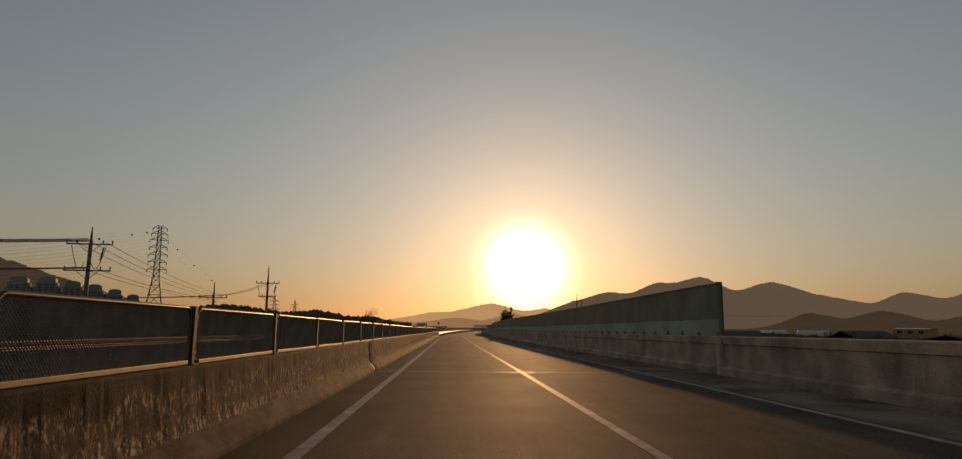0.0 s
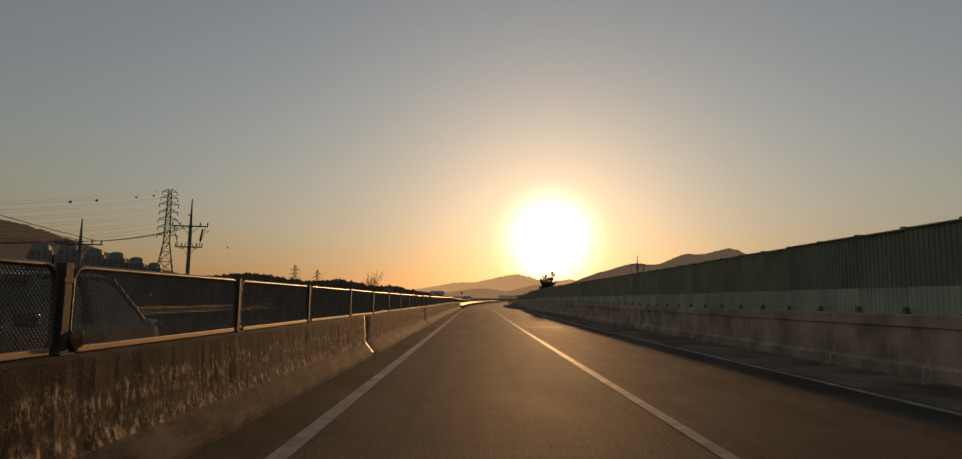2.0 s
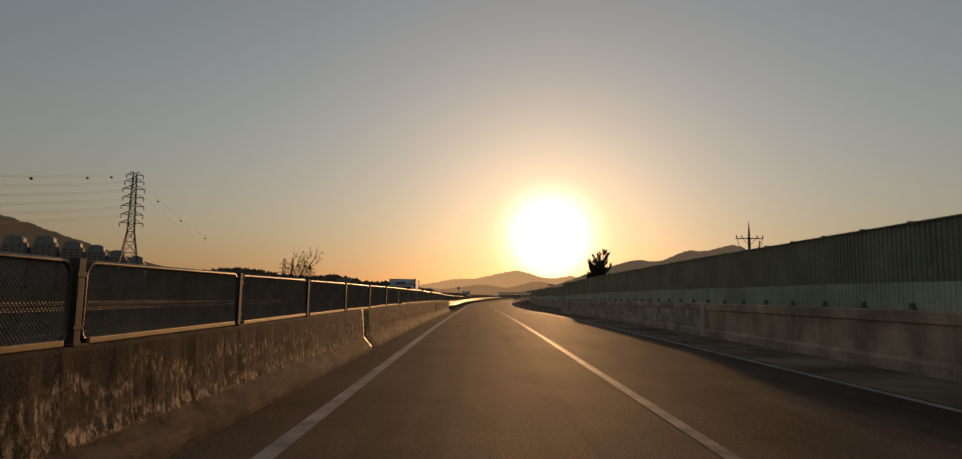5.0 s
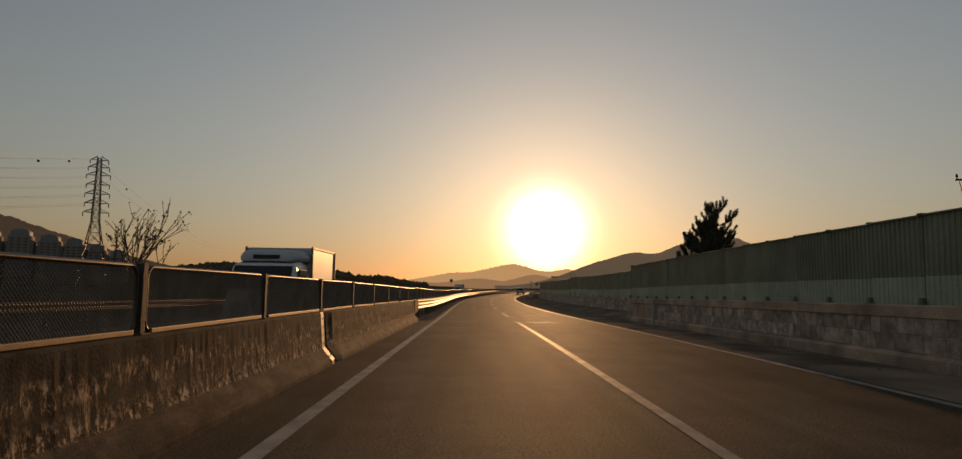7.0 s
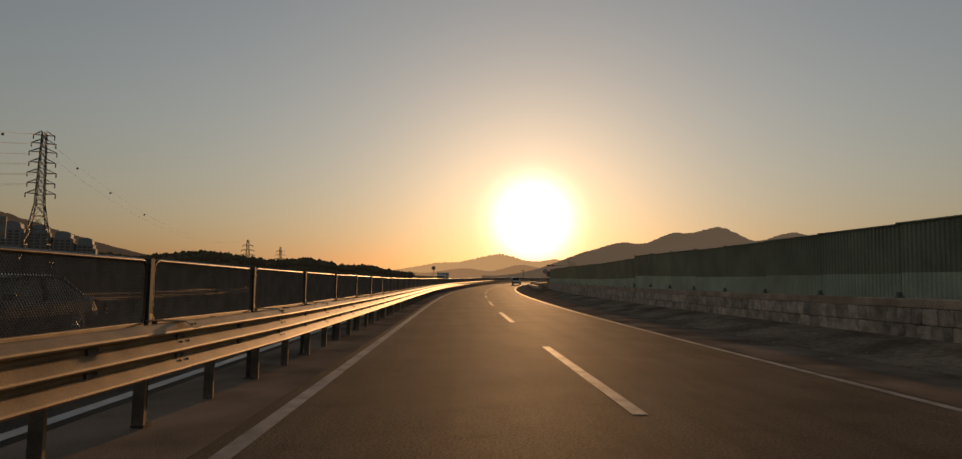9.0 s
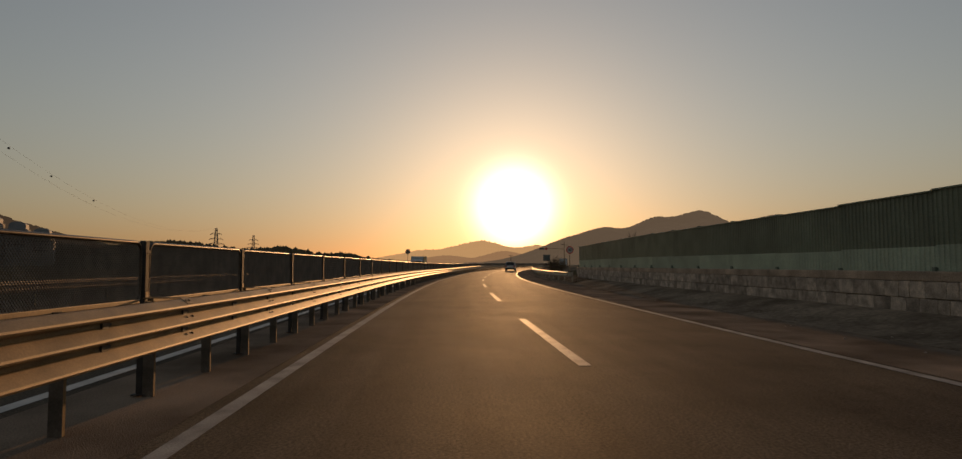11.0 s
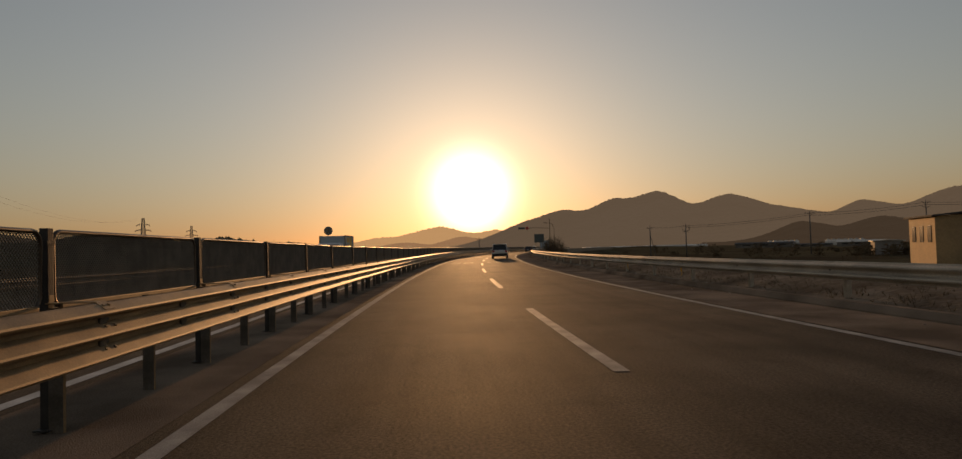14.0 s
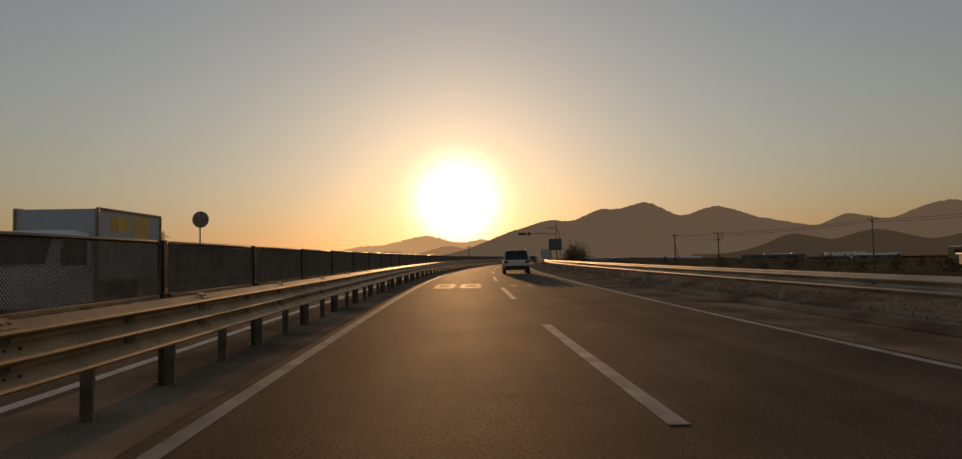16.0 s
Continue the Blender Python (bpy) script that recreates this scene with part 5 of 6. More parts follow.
for k, (s, d, r, h) in enumerate([(296, 10.6, 1.8, 2.6), (301, 11.5, 2.0, 3.2), (308, 12.5, 1.7, 2.2), (270, 11.0, 0.9, 0.9), (199.5, 11.6, 0.9, 1.4), (203.5, 12.6, 0.8, 1.2)]):
    p = at(s, d)
    build_shrub(p.x, p.y, p.z - 0.4 if s > 210 else p.z - 0.4, r, h, 40 + k, "dry brown shrub beside the guardrail")

# ---------------------------------------------------------------- signs and masts
M_SIGN_W = material("sign_white", (0.5, 0.49, 0.47), 0.45, vary=0.06, scale=3, fine=30, bump=0.02)
M_SIGN_R = material("sign_red", (0.5, 0.03, 0.03), 0.45, vary=0.1)
M_SIGN_K = material("sign_black", (0.02, 0.02, 0.022), 0.5, vary=0.1)
M_SIGN_BACK = material("sign_back_grey", (0.22, 0.22, 0.22), 0.55, metal=0.3, vary=0.15)
M_SIGN_BLUE = material("sign_panel", (0.08, 0.1, 0.1), 0.5, vary=0.15)


def disc(b, r, y0, y1, z, n=36, r_in=0.0):
    """A round plate that faces local -y."""
    rod(b, (0, y1, z), (0, y0, z), r, r, n)


def build_speed_sign(m, height, label):
    root = thing("speed_limit_sign", m, label, "road sign")
    b = bmesh.new()
    rod(b, (0, 0.05, -0.5), (0, 0.05, height + 0.25), 0.03, 0.03, 10)
    part("post", b, M_GALV, root, smooth=True)
    b = bmesh.new()
    disc(b, 0.31, -0.004, 0.012, height)
    plate = part("plate", b, M_SIGN_R, root, "red-rimmed round plate")
    b = bmesh.new()
    disc(b, 0.235, -0.010, -0.004, height)
    part("face", b, M_SIGN_W, plate)
    text = bpy.data.curves.new("digits", "FONT")
    text.body, text.align_x, text.align_y, text.size, text.extrude, text.offset = "80", "CENTER", "CENTER", 0.32, 0.002, 0.006
    ob = new("digits_curve", text)
    me = bpy.data.meshes.new_from_object(ob.evaluated_get(bpy.context.evaluated_depsgraph_get()))
    bpy.data.objects.remove(ob)
    me.name = "digits"
    me.materials.clear()
    me.materials.append(M_SIGN_K)
    digits = new("digits", me)
    digits.parent = plate
    digits.matrix_local = pose(0, -0.014, height, 90, 0, 0)
    return root


build_speed_sign(stand(200.15, 8.97), 2.52, "round red-rimmed speed limit sign on a thin post")

root = thing("round_sign", stand(252.55, -13.25), "round road sign seen from its grey back", "road sign")
b = bmesh.new()
rod(b, (0, 0.0, -0.5), (0, 0.0, 3.7), 0.038, 0.038, 10)
part("post", b, M_GALV, root, smooth=True)
b = bmesh.new()
disc(b, 0.42, 0.04, 0.06, 3.4)
part("plate", b, M_SIGN_BACK, root, smooth=False)
b = bmesh.new()
box(b, (-0.3, 0.0, 3.52), (0.3, 0.04, 3.56), 0.004)
box(b, (-0.3, 0.0, 3.24), (0.3, 0.04, 3.28), 0.004)
part("bracket", b, M_GALV, root)

root = thing("rectangular_sign", stand(142.0, -16.15), "dark rectangular road sign seen from its back", "road sign")
for xx in (-0.55, 0.55):
    b = bmesh.new()
    rod(b, (xx, 0, -0.6), (xx, 0, 3.3), 0.04, n=8)
    part("post", b, M_GALV, root)
b = bmesh.new()
box(b, (-0.85, 0.04, 2.55), (0.85, 0.07, 3.3), 0.01)
part("panel", b, M_SIGN_BACK, root)
for zz in (2.7, 3.1):
    b = bmesh.new()
    box(b, (-0.8, 0.0, zz), (0.8, 0.04, zz + 0.05), 0.004)
    part("bracket", b, M_GALV, root)

root = thing("mast_arm_sign", pose(40.1, 352.2, -0.90, 0, 0, -14), "steel mast with a long arm carrying small signs", "sign mast")
b = bmesh.new()
rod(b, (0, 0, -0.5), (0, 0, 8.7), 0.14, 0.1, 10)
part("mast", b, M_GALV, root, smooth=True)
b = bmesh.new()
tube(b, [(0, 0, 6.3), (-3, 0, 6.5), (-6.2, 0, 6.5)], 0.07, 8)
arm = part("arm", b, M_GALV, root)
b = bmesh.new()
box(b, (-8.2, -0.04, 6.2), (-6.5, 0.04, 6.75), 0.02)
part("panel", b, M_SIGN_BLUE, arm)
b = bmesh.new()
rod(b, (-5.9, -0.08, 6.45), (-5.9, -0.03, 6.45), 0.42, 0.42, 24)
part("disc", b, M_SIGN_R, arm)

root = thing("direction_board", stand(304, 8.9, 0), "dark rectangular road sign board on two posts", "road sign")
for xx in (-0.6, 0.6):
    b = bmesh.new()
    rod(b, (xx, 0.06, -0.5), (xx, 0.06, 3.4), 0.045, n=8)
    part("post", b, M_GALV, root)
b = bmesh.new()
box(b, (-0.85, -0.02, 2.0), (0.85, 0.02, 3.5), 0.02)
part("board", b, M_SIGN_BLUE, root)

root = thing("street_lamp", stand(372, 9.0, 0), "curved steel street lamp beside the road", "street lamp")
b = bmesh.new()
tube(b, [(0, 0, -0.5), (0, 0, 6.5), (-0.4, 0, 7.4), (-1.2, 0, 7.9), (-2.2, 0, 8.0)], 0.07, 8)
part("pole", b, M_GALV, root, smooth=True)
b = bmesh.new()
box(b, (-2.9, -0.15, 7.92), (-2.1, 0.15, 8.08), 0.05)
part("lamp_head", b, M_DARK, root)

# yellow reflectors on the roadside rail and round delineators on the fence posts
M_REFLECT = material("amber_reflector", (0.75, 0.38, 0.05), 0.25, vary=0.1)
M_DELIN = material("brown_reflector", (0.35, 0.2, 0.08), 0.35, vary=0.2)
for s in (211.6, 218.1):
    b = bmesh.new()
    box(b, (-0.02, -0.05, 0.0), (0.0, 0.05, 0.12), 0.008)
    box(b, (0.0, -0.02, -0.12), (0.01, 0.02, 0.06), 0.0)
    ob = mesh_object("rail_reflector", b, M_REFLECT)
    ob.matrix_world = stand(s, 7.60, 0.34)
    tagged(ob, "small amber reflector hung under the guardrail", "reflector", "rail reflectors")
for s in (2.6, 30.9, 59.22, 87.2, 114.97):
    b = bmesh.new()
    rod(b, (0.06, 0, 0.09), (0.075, 0, 0.09), 0.058, 0.054, 20)
    rod(b, (0.03, 0, 0.09), (0.06, 0, 0.09), 0.02, 0.02, 8)
    ob = mesh_object("round_delineator", b, M_DELIN)
    ob.matrix_world = stand(s, -2.76, 0.84, 60)
    tagged(ob, "round brown reflector at a fence post's foot", "reflector", "fence reflectors")
# ---------------------------------------------------------------- vehicles
M_PAINT_S = material("silver_paint", (0.55, 0.55, 0.55), 0.3, metal=0.5, vary=0.06, scale=2, fine=40, bump=0.0)
M_PAINT_D = material("dark_paint", (0.06, 0.065, 0.07), 0.25, metal=0.3, vary=0.08, scale=2, fine=40, bump=0.0)
M_PAINT_W = material("white_paint", (0.7, 0.7, 0.7), 0.35, vary=0.06, scale=2, fine=40, bump=0.0)
M_GLASS_CAR = material("tinted_glass", (0.015, 0.017, 0.018), 0.06, vary=0.1, scale=2, fine=20, bump=0.0)
M_TYRE = material("tyre_rubber", (0.03, 0.03, 0.03), 0.8, vary=0.2, scale=8, fine=60)
M_RIM = material("alloy_rim", (0.5, 0.5, 0.5), 0.3, metal=0.9, vary=0.1)
M_TAIL = material("red_lamp_glass", (0.35, 0.02, 0.02), 0.15, vary=0.1)
M_HEAD = material("clear_lamp_glass", (0.6, 0.6, 0.58), 0.1, vary=0.1)
M_BOX = material("truck_box_panel", (0.38, 0.42, 0.45), 0.5, vary=0.08, scale=1, fine=20, bump=0.03)


def skin(b, sections):
    """Loft a half outline of each station, mirrored, into a closed shell."""
    rings = []
    for y, pts in sections:
        full = [(x, z) for x, z in pts] + [(-x, z) for x, z in pts[::-1] if x > 1e-4]
        rings.append([b.verts.new((x, y, z)) for x, z in full])
    n = len(rings[0])
    for r0, r1 in zip(rings, rings[1:]):
        for k in range(n):
            b.faces.new((r0[k], r1[k], r1[(k + 1) % n], r0[(k + 1) % n]))
    b.faces.new(rings[0])
    b.faces.new(rings[-1][::-1])
    bmesh.ops.recalc_face_normals(b, faces=b.faces)


def wheel(parent, x, y, r, width):
    side = 1 if x > 0 else -1
    b = bmesh.new()
    prof = [(-width / 2, r * 0.66), (-width / 2, r * 0.93), (-width / 2 + 0.03, r), (width / 2 - 0.03, r), (width / 2, r * 0.93), (width / 2, r * 0.66)]
    n = 24
    rings = [[b.verts.new((px, math.cos(k * math.tau / n) * pr, math.sin(k * math.tau / n) * pr)) for px, pr in prof] for k in range(n)]
    for k in range(n):
        for j in range(len(prof) - 1):
            b.faces.new((rings[k][j], rings[k][j + 1], rings[(k + 1) % n][j + 1], rings[(k + 1) % n][j]))
    hub = new("wheel")
    hub.parent = parent
    hub.matrix_local = pose(x, y, r)
    part("tyre", b, M_TYRE, hub, "black rubber tyre", True)
    b = bmesh.new()
    rod(b, (side * (width / 2 - 0.06), 0, 0), (side * (width / 2 - 0.03), 0, 0), r * 0.67, r * 0.67, 24)
    for k in range(5):
        a = k * math.tau / 5
        rod(b, (side * width * 0.44, 0, 0), (side * width * 0.4, math.cos(a) * r * 0.6, math.sin(a) * r * 0.6), 0.045, 0.03, 6)
    part("rim", b, M_RIM, hub, "alloy rim")
    return hub


def build_car(m, label, length, width, height, paint, suv, group):
    """Front towards local +y."""
    root = thing("suv" if suv else "sedan_car", m, label, "car", group)
    L, w = length / 2, width / 2
    sill, belt = (0.28, 1.0) if suv else (0.22, 0.88)

    def ring(hw, zb, zt):
        return [(0, zb), (hw * 0.82, zb), (hw * 0.96, zb + 0.1), (hw, (zb + zt) / 2), (hw * 0.985, zt - 0.12), (hw * 0.9, zt), (0, zt + 0.015)]

    b = bmesh.new()
    hood = belt - (0.04 if suv else 0.02)
    skin(b, [(-L, ring(w * 0.82, sill + 0.16, belt - 0.14)), (-L + 0.06, ring(w * 0.92, sill + 0.05, belt - 0.03)), (-L + 0.35, ring(w * 0.98, sill, belt)), (-L * 0.4, ring(w, sill - 0.04, belt)), (L * 0.3, ring(w, sill - 0.04, belt)), (L * 0.42, ring(w * 0.99, sill, hood)), (L - 0.4, ring(w * 0.95, sill, hood - 0.12)), (L - 0.1, ring(w * 0.86, sill + 0.04, hood - 0.24)), (L, ring(w * 0.76, sill + 0.12, hood - 0.34))])
    part("body", b, paint, root, smooth=False)
    # glasshouse and roof
    ca, cb, cc, cd = (-L + 0.12, -L + 0.5, L * 0.12, L * 0.5) if suv else (-L + 0.55, -L + 1.15, L * 0.08, L * 0.45)
    top = height - 0.05
    b = bmesh.new()

    def cab(hw, zt):
        return [(0, belt - 0.05), (w * 0.93, belt - 0.05), (hw + (w * 0.93 - hw) * 0.55, (belt + zt) / 2), (hw, zt - 0.03), (0, zt)]

    rise = top - belt
    skin(b, [(ca, cab(w * 0.86, belt + 0.02)), (ca + 0.35 * (cb - ca), cab(w * 0.83, belt + rise * 0.5)), (ca + 0.7 * (cb - ca), cab(w * 0.79, belt + rise * 0.83)), (cb, cab(w * 0.77, top - 0.03)), ((cb + cc) / 2, cab(w * 0.78, top)), (cc, cab(w * 0.77, top - 0.03)), (cc + 0.3 * (cd - cc), cab(w * 0.8, belt + rise * 0.8)), (cc + 0.65 * (cd - cc), cab(w * 0.84, belt + rise * 0.44)), (cd, cab(w * 0.88, belt + 0.0))])
    part("glasshouse", b, M_GLASS_CAR, root, "dark tinted glass")
    b = bmesh.new()

    def lid(hw, z):
        return [(0, z - 0.02), (hw, z - 0.02), (hw * 1.02, z + 0.01), (hw * 0.9, z + 0.04), (0, z + 0.05)]

    skin(b, [(cb - 0.1, lid(w * 0.76, top - 0.04)), (cb + 0.25, lid(w * 0.79, top - 0.005)), ((cb + cc) / 2, lid(w * 0.8, top)), (cc - 0.1, lid(w * 0.79, top - 0.01)), (cc + 0.1, lid(w * 0.76, top - 0.05))])
    part("roof", b, paint, root)
    for sx in (-1, 1):
        for ya, za, yb, zb, xa, xb in ((ca, belt - 0.02, cb, top - 0.02, 0.9, 0.765), (cd, belt - 0.04, cc, top - 0.02, 0.905, 0.77), ((cb + cc) / 2, belt - 0.02, (cb + cc) / 2 - 0.05, top - 0.02, 0.95, 0.8)):
            b = bmesh.new()
            rod(b, (sx * w * xa, ya, za), (sx * w * xb, yb, zb), 0.04, 0.035, 6)
            part("pillar", b, paint, root)
        b = bmesh.new()
        box(b, (sx * w * 1.0, cd - 0.35, belt + 0.0), (sx * (w + 0.2), cd - 0.22, belt + 0.14), 0.04) if sx > 0 else box(b, (-(w + 0.2), cd - 0.35, belt), (-w, cd - 0.22, belt + 0.14), 0.04)
        part("mirror", b, paint, root)
        b = bmesh.new()
        x0, x1 = sorted((sx * w * 0.62, sx * w * 0.93))
        box(b, (x0, -L - 0.005, belt - 0.26), (x1, -L + 0.16, belt - 0.06), 0.03)
        part("tail_light", b, M_TAIL, root, "red tail light")
        b = bmesh.new()
        x0, x1 = sorted((sx * w * 0.5, sx * w * 0.84))
        box(b, (x0, L - 0.3, hood - 0.36), (x1, L - 0.02, hood - 0.2), 0.04)
        part("headlight", b, M_HEAD, root, "clear headlight")
        if suv:
            b = bmesh.new()
            tube(b, [(sx * w * 0.72, cb + 0.05, top + 0.02), (sx * w * 0.73, cb + 0.2, top + 0.1), (sx * w * 0.73, cc - 0.2, top + 0.1), (sx * w * 0.72, cc, top + 0.02)], 0.02, 6)
            part("roof_rail", b, M_GALV, root, "bright roof rail")
        for yy in (-L * 0.6, L * 0.62):
            wheel(root, sx * (w - 0.1), yy, 0.34 if suv else 0.31, 0.22)
    b = bmesh.new()
    box(b, (-w * 0.9, -L - 0.05, sill + 0.02), (w * 0.9, -L + 0.15, sill + 0.3), 0.05)
    part("bumper", b, M_TYRE if suv else paint, root)
    b = bmesh.new()
    box(b, (-0.26, -L - 0.066, sill + 0.32), (0.26, -L - 0.03, sill + 0.44), 0.004)
    part("licence_plate", b, M_SIGN_W, root, "blank pale licence plate")
    if suv:
        b = bmesh.new()
        box(b, (-w * 0.62, cb - 0.22, top - 0.02), (w * 0.62, cb + 0.06, top + 0.03), 0.02)
        part("rear_spoiler", b, paint, root)
    return root


build_car(stand(266.5, 3.4), "grey sport utility car with roof rails on the outer lane", 4.6, 1.88, 1.7, M_PAINT_S, True, "cars ahead")
build_car(stand(352.0, 4.0), "dark car in the distance on the outer lane", 4.5, 1.8, 1.47, M_PAINT_D, False, "cars ahead")
build_car(stand(395.0, 0.2), "silver car in the distance on the inner lane", 4.5, 1.8, 1.47, M_PAINT_S, False, "cars ahead")
for s, d, paint, text in ((33.9, -5.6, M_PAINT_D, "dark sedan on the oncoming lanes behind the fence"), (59.5, -5.6, M_PAINT_S, "silver sedan on the oncoming lanes behind the fence"), (132.4, -8.8, M_PAINT_D, "dark sedan on the outer oncoming lanes behind the fence"), (142.7, -5.6, M_PAINT_S, "silver sedan on the oncoming lanes behind the fence")):
    build_car(stand(s, d, 0, 180), text, 4.6, 1.82, 1.46 if d > -7 else 1.34, paint, False, "oncoming cars")


def build_truck(m, label, box_w, box_l, box_top, bars, kind_name="box_truck", deflector=True):
    """Small box truck, cab towards local +y; its box begins at y = 0 and runs back."""
    root = thing(kind_name, m, label, "truck", "box trucks")
    w = box_w / 2
    b = bmesh.new()
    box(b, (-w, -box_l, 0.85), (w, 0, box_top), 0.025)
    body = part("cargo_box", b, M_BOX, root, "pale panelled cargo box")
    for x in (-w, w):
        for y in (-box_l, 0):
            b = bmesh.new()
            box(b, (x - 0.03, y - 0.03, 0.85), (x + 0.03, y + 0.03, box_top + 0.015), 0.01)
            part("corner_post", b, M_GALV, body)
    for z in (0.88, box_top):
        for x in (-w, w):
            b = bmesh.new()
            box(b, (x - 0.02, -box_l, z - 0.03), (x + 0.02, 0, z + 0.03), 0.008)
            part("edge_rail", b, M_GALV, body)
    if bars:
        for sx in (-1, 1):
            for k, (y0, y1, z0, z1) in enumerate(((-2.2, -1.5, 1.7, 2.35), (-1.3, -0.5, 1.95, 2.3), (-1.3, -0.6, 1.65, 1.8))):
                b = bmesh.new()
                x0, x1 = sorted((sx * (w - 0.002), sx * (w + 0.006)))
                box(b, (x0, y0, z0), (x1, y1, z1))
                part("painted_bar", b, M_YELLOW, body, "yellow painted block on the side")
    # cab
    b = bmesh.new()

    def ring(hw, zb, zt):
        return [(0, zb), (hw, zb), (hw * 1.02, (zb + zt) / 2), (hw * 0.93, zt - 0.08), (hw * 0.85, zt), (0, zt + 0.02)]

    skin(b, [(0.06, ring(0.82, 0.45, 1.9)), (0.6, ring(0.84, 0.42, 1.93)), (1.15, ring(0.84, 0.4, 1.85)), (1.45, ring(0.83, 0.4, 1.25)), (1.62, ring(0.8, 0.42, 1.0)), (1.66, ring(0.76, 0.5, 0.9))])
    cab = part("cab", b, M_PAINT_W, root, "white cab")
    b = bmesh.new()
    q = [b.verts.new(v) for v in ((-0.7, 1.2, 1.8), (0.7, 1.2, 1.8), (0.74, 1.5, 1.24), (-0.74, 1.5, 1.24), (-0.7, 1.23, 1.8), (0.7, 1.23, 1.8), (0.74, 1.53, 1.24), (-0.74, 1.53, 1.24))]
    for f in ((0, 1, 2, 3), (7, 6, 5, 4), (0, 4, 5, 1), (1, 5, 6, 2), (2, 6, 7, 3), (3, 7, 4, 0)):
        b.faces.new([q[k] for k in f])
    part("windscreen", b, M_GLASS_CAR, cab, "dark windscreen")
    for sx in (-1, 1):
        b = bmesh.new()
        x0, x1 = sorted((sx * 0.83, sx * 0.862))
        box(b, (x0, 0.35, 1.2), (x1, 1.1, 1.72), 0.02)
        part("side_window", b, M_GLASS_CAR, cab)
        b = bmesh.new()
        x0, x1 = sorted((sx * 0.95, sx * 1.12))
        box(b, (x0, 1.3, 1.2), (x1, 1.38, 1.55), 0.03)
        rod(b, (sx * 0.82, 1.25, 1.3), (sx * 1.0, 1.33, 1.4), 0.015, n=6)
        part("mirror", b, M_TYRE, cab)
        b = bmesh.new()
        x0, x1 = sorted((sx * 0.5, sx * 0.76))
        box(b, (x0, 1.6, 0.62), (x1, 1.68, 0.82), 0.03)
        part("headlight", b, M_HEAD, cab, "clear headlight")
        wheel(root, sx * 0.72, 0.85, 0.32, 0.2)
        wheel(root, sx * 0.7, -box_l * 0.62, 0.3, 0.28)
    b = bmesh.new()
    box(b, (-0.35, -box_l, 0.5), (0.35, 1.4, 0.85), 0.02)
    part("chassis", b, M_TYRE, root)
    if not deflector:
        return root
    b = bmesh.new()
    zr = box_top - 1.93

    def dome(hw, h):
        return [(0, 1.92), (hw * 0.94, 1.92), (hw, 1.92 + h * 0.25), (hw * 0.99, 1.92 + h * 0.55), (hw * 0.9, 1.92 + h * 0.82), (hw * 0.72, 1.92 + h * 0.95), (0, 1.92 + h)]

    skin(b, [(0.02, dome(w * 0.96, zr - 0.05)), (0.35, dome(w * 0.95, zr - 0.07)), (0.62, dome(w * 0.9, zr * 0.82)), (0.85, dome(w * 0.82, zr * 0.6)), (1.0, dome(w * 0.74, zr * 0.36)), (1.07, dome(w * 0.62, zr * 0.15))])
    part("wind_deflector", b, M_BOX, cab, "rounded pale wind deflector", True)
    b = bmesh.new()
    box(b, (-0.32, 0.98, 1.98), (0.32, 1.09, 2.08), 0.01)
    part("vent_plate", b, M_TYRE, cab, "dark vent plate")
    return root


build_truck(stand(109.7, -5.35, 0, 180), "small white box truck on the oncoming lanes", 1.75, 2.7, 2.32, False)
build_truck(stand(234.2, -8.35, 0, 180), "small box truck with yellow painted blocks on the oncoming lanes", 1.72, 2.8, 2.42, True, deflector=False)
build_truck(stand(392.0, 4.2, 0, 0), "box truck in the distance on the outer lane", 2.2, 5.0, 3.2, False)

# ---------------------------------------------------------------- sheds and greenhouses in the fields
M_SHED = material("shed_wall", (0.16, 0.14, 0.12), 0.8, vary=0.3, scale=0.3, fine=4, bump=0.05)
M_SHED_BLUE = material("blue_grey_roof", (0.055, 0.055, 0.055), 0.92, vary=0.2, scale=0.3, fine=4, bump=0.05)
M_SHED_TAN = material("tan_wall", (0.36, 0.23, 0.11), 0.75, vary=0.2, scale=0.4, fine=4, bump=0.05)
M_SHED_PALE = material("pale_shed_wall", (0.25, 0.225, 0.2), 0.8, vary=0.2, scale=0.4, fine=4, bump=0.05)
M_VINYL = material("greenhouse_film", (0.55, 0.5, 0.43), 0.5, vary=0.12, scale=0.4, fine=5, bump=0.05)


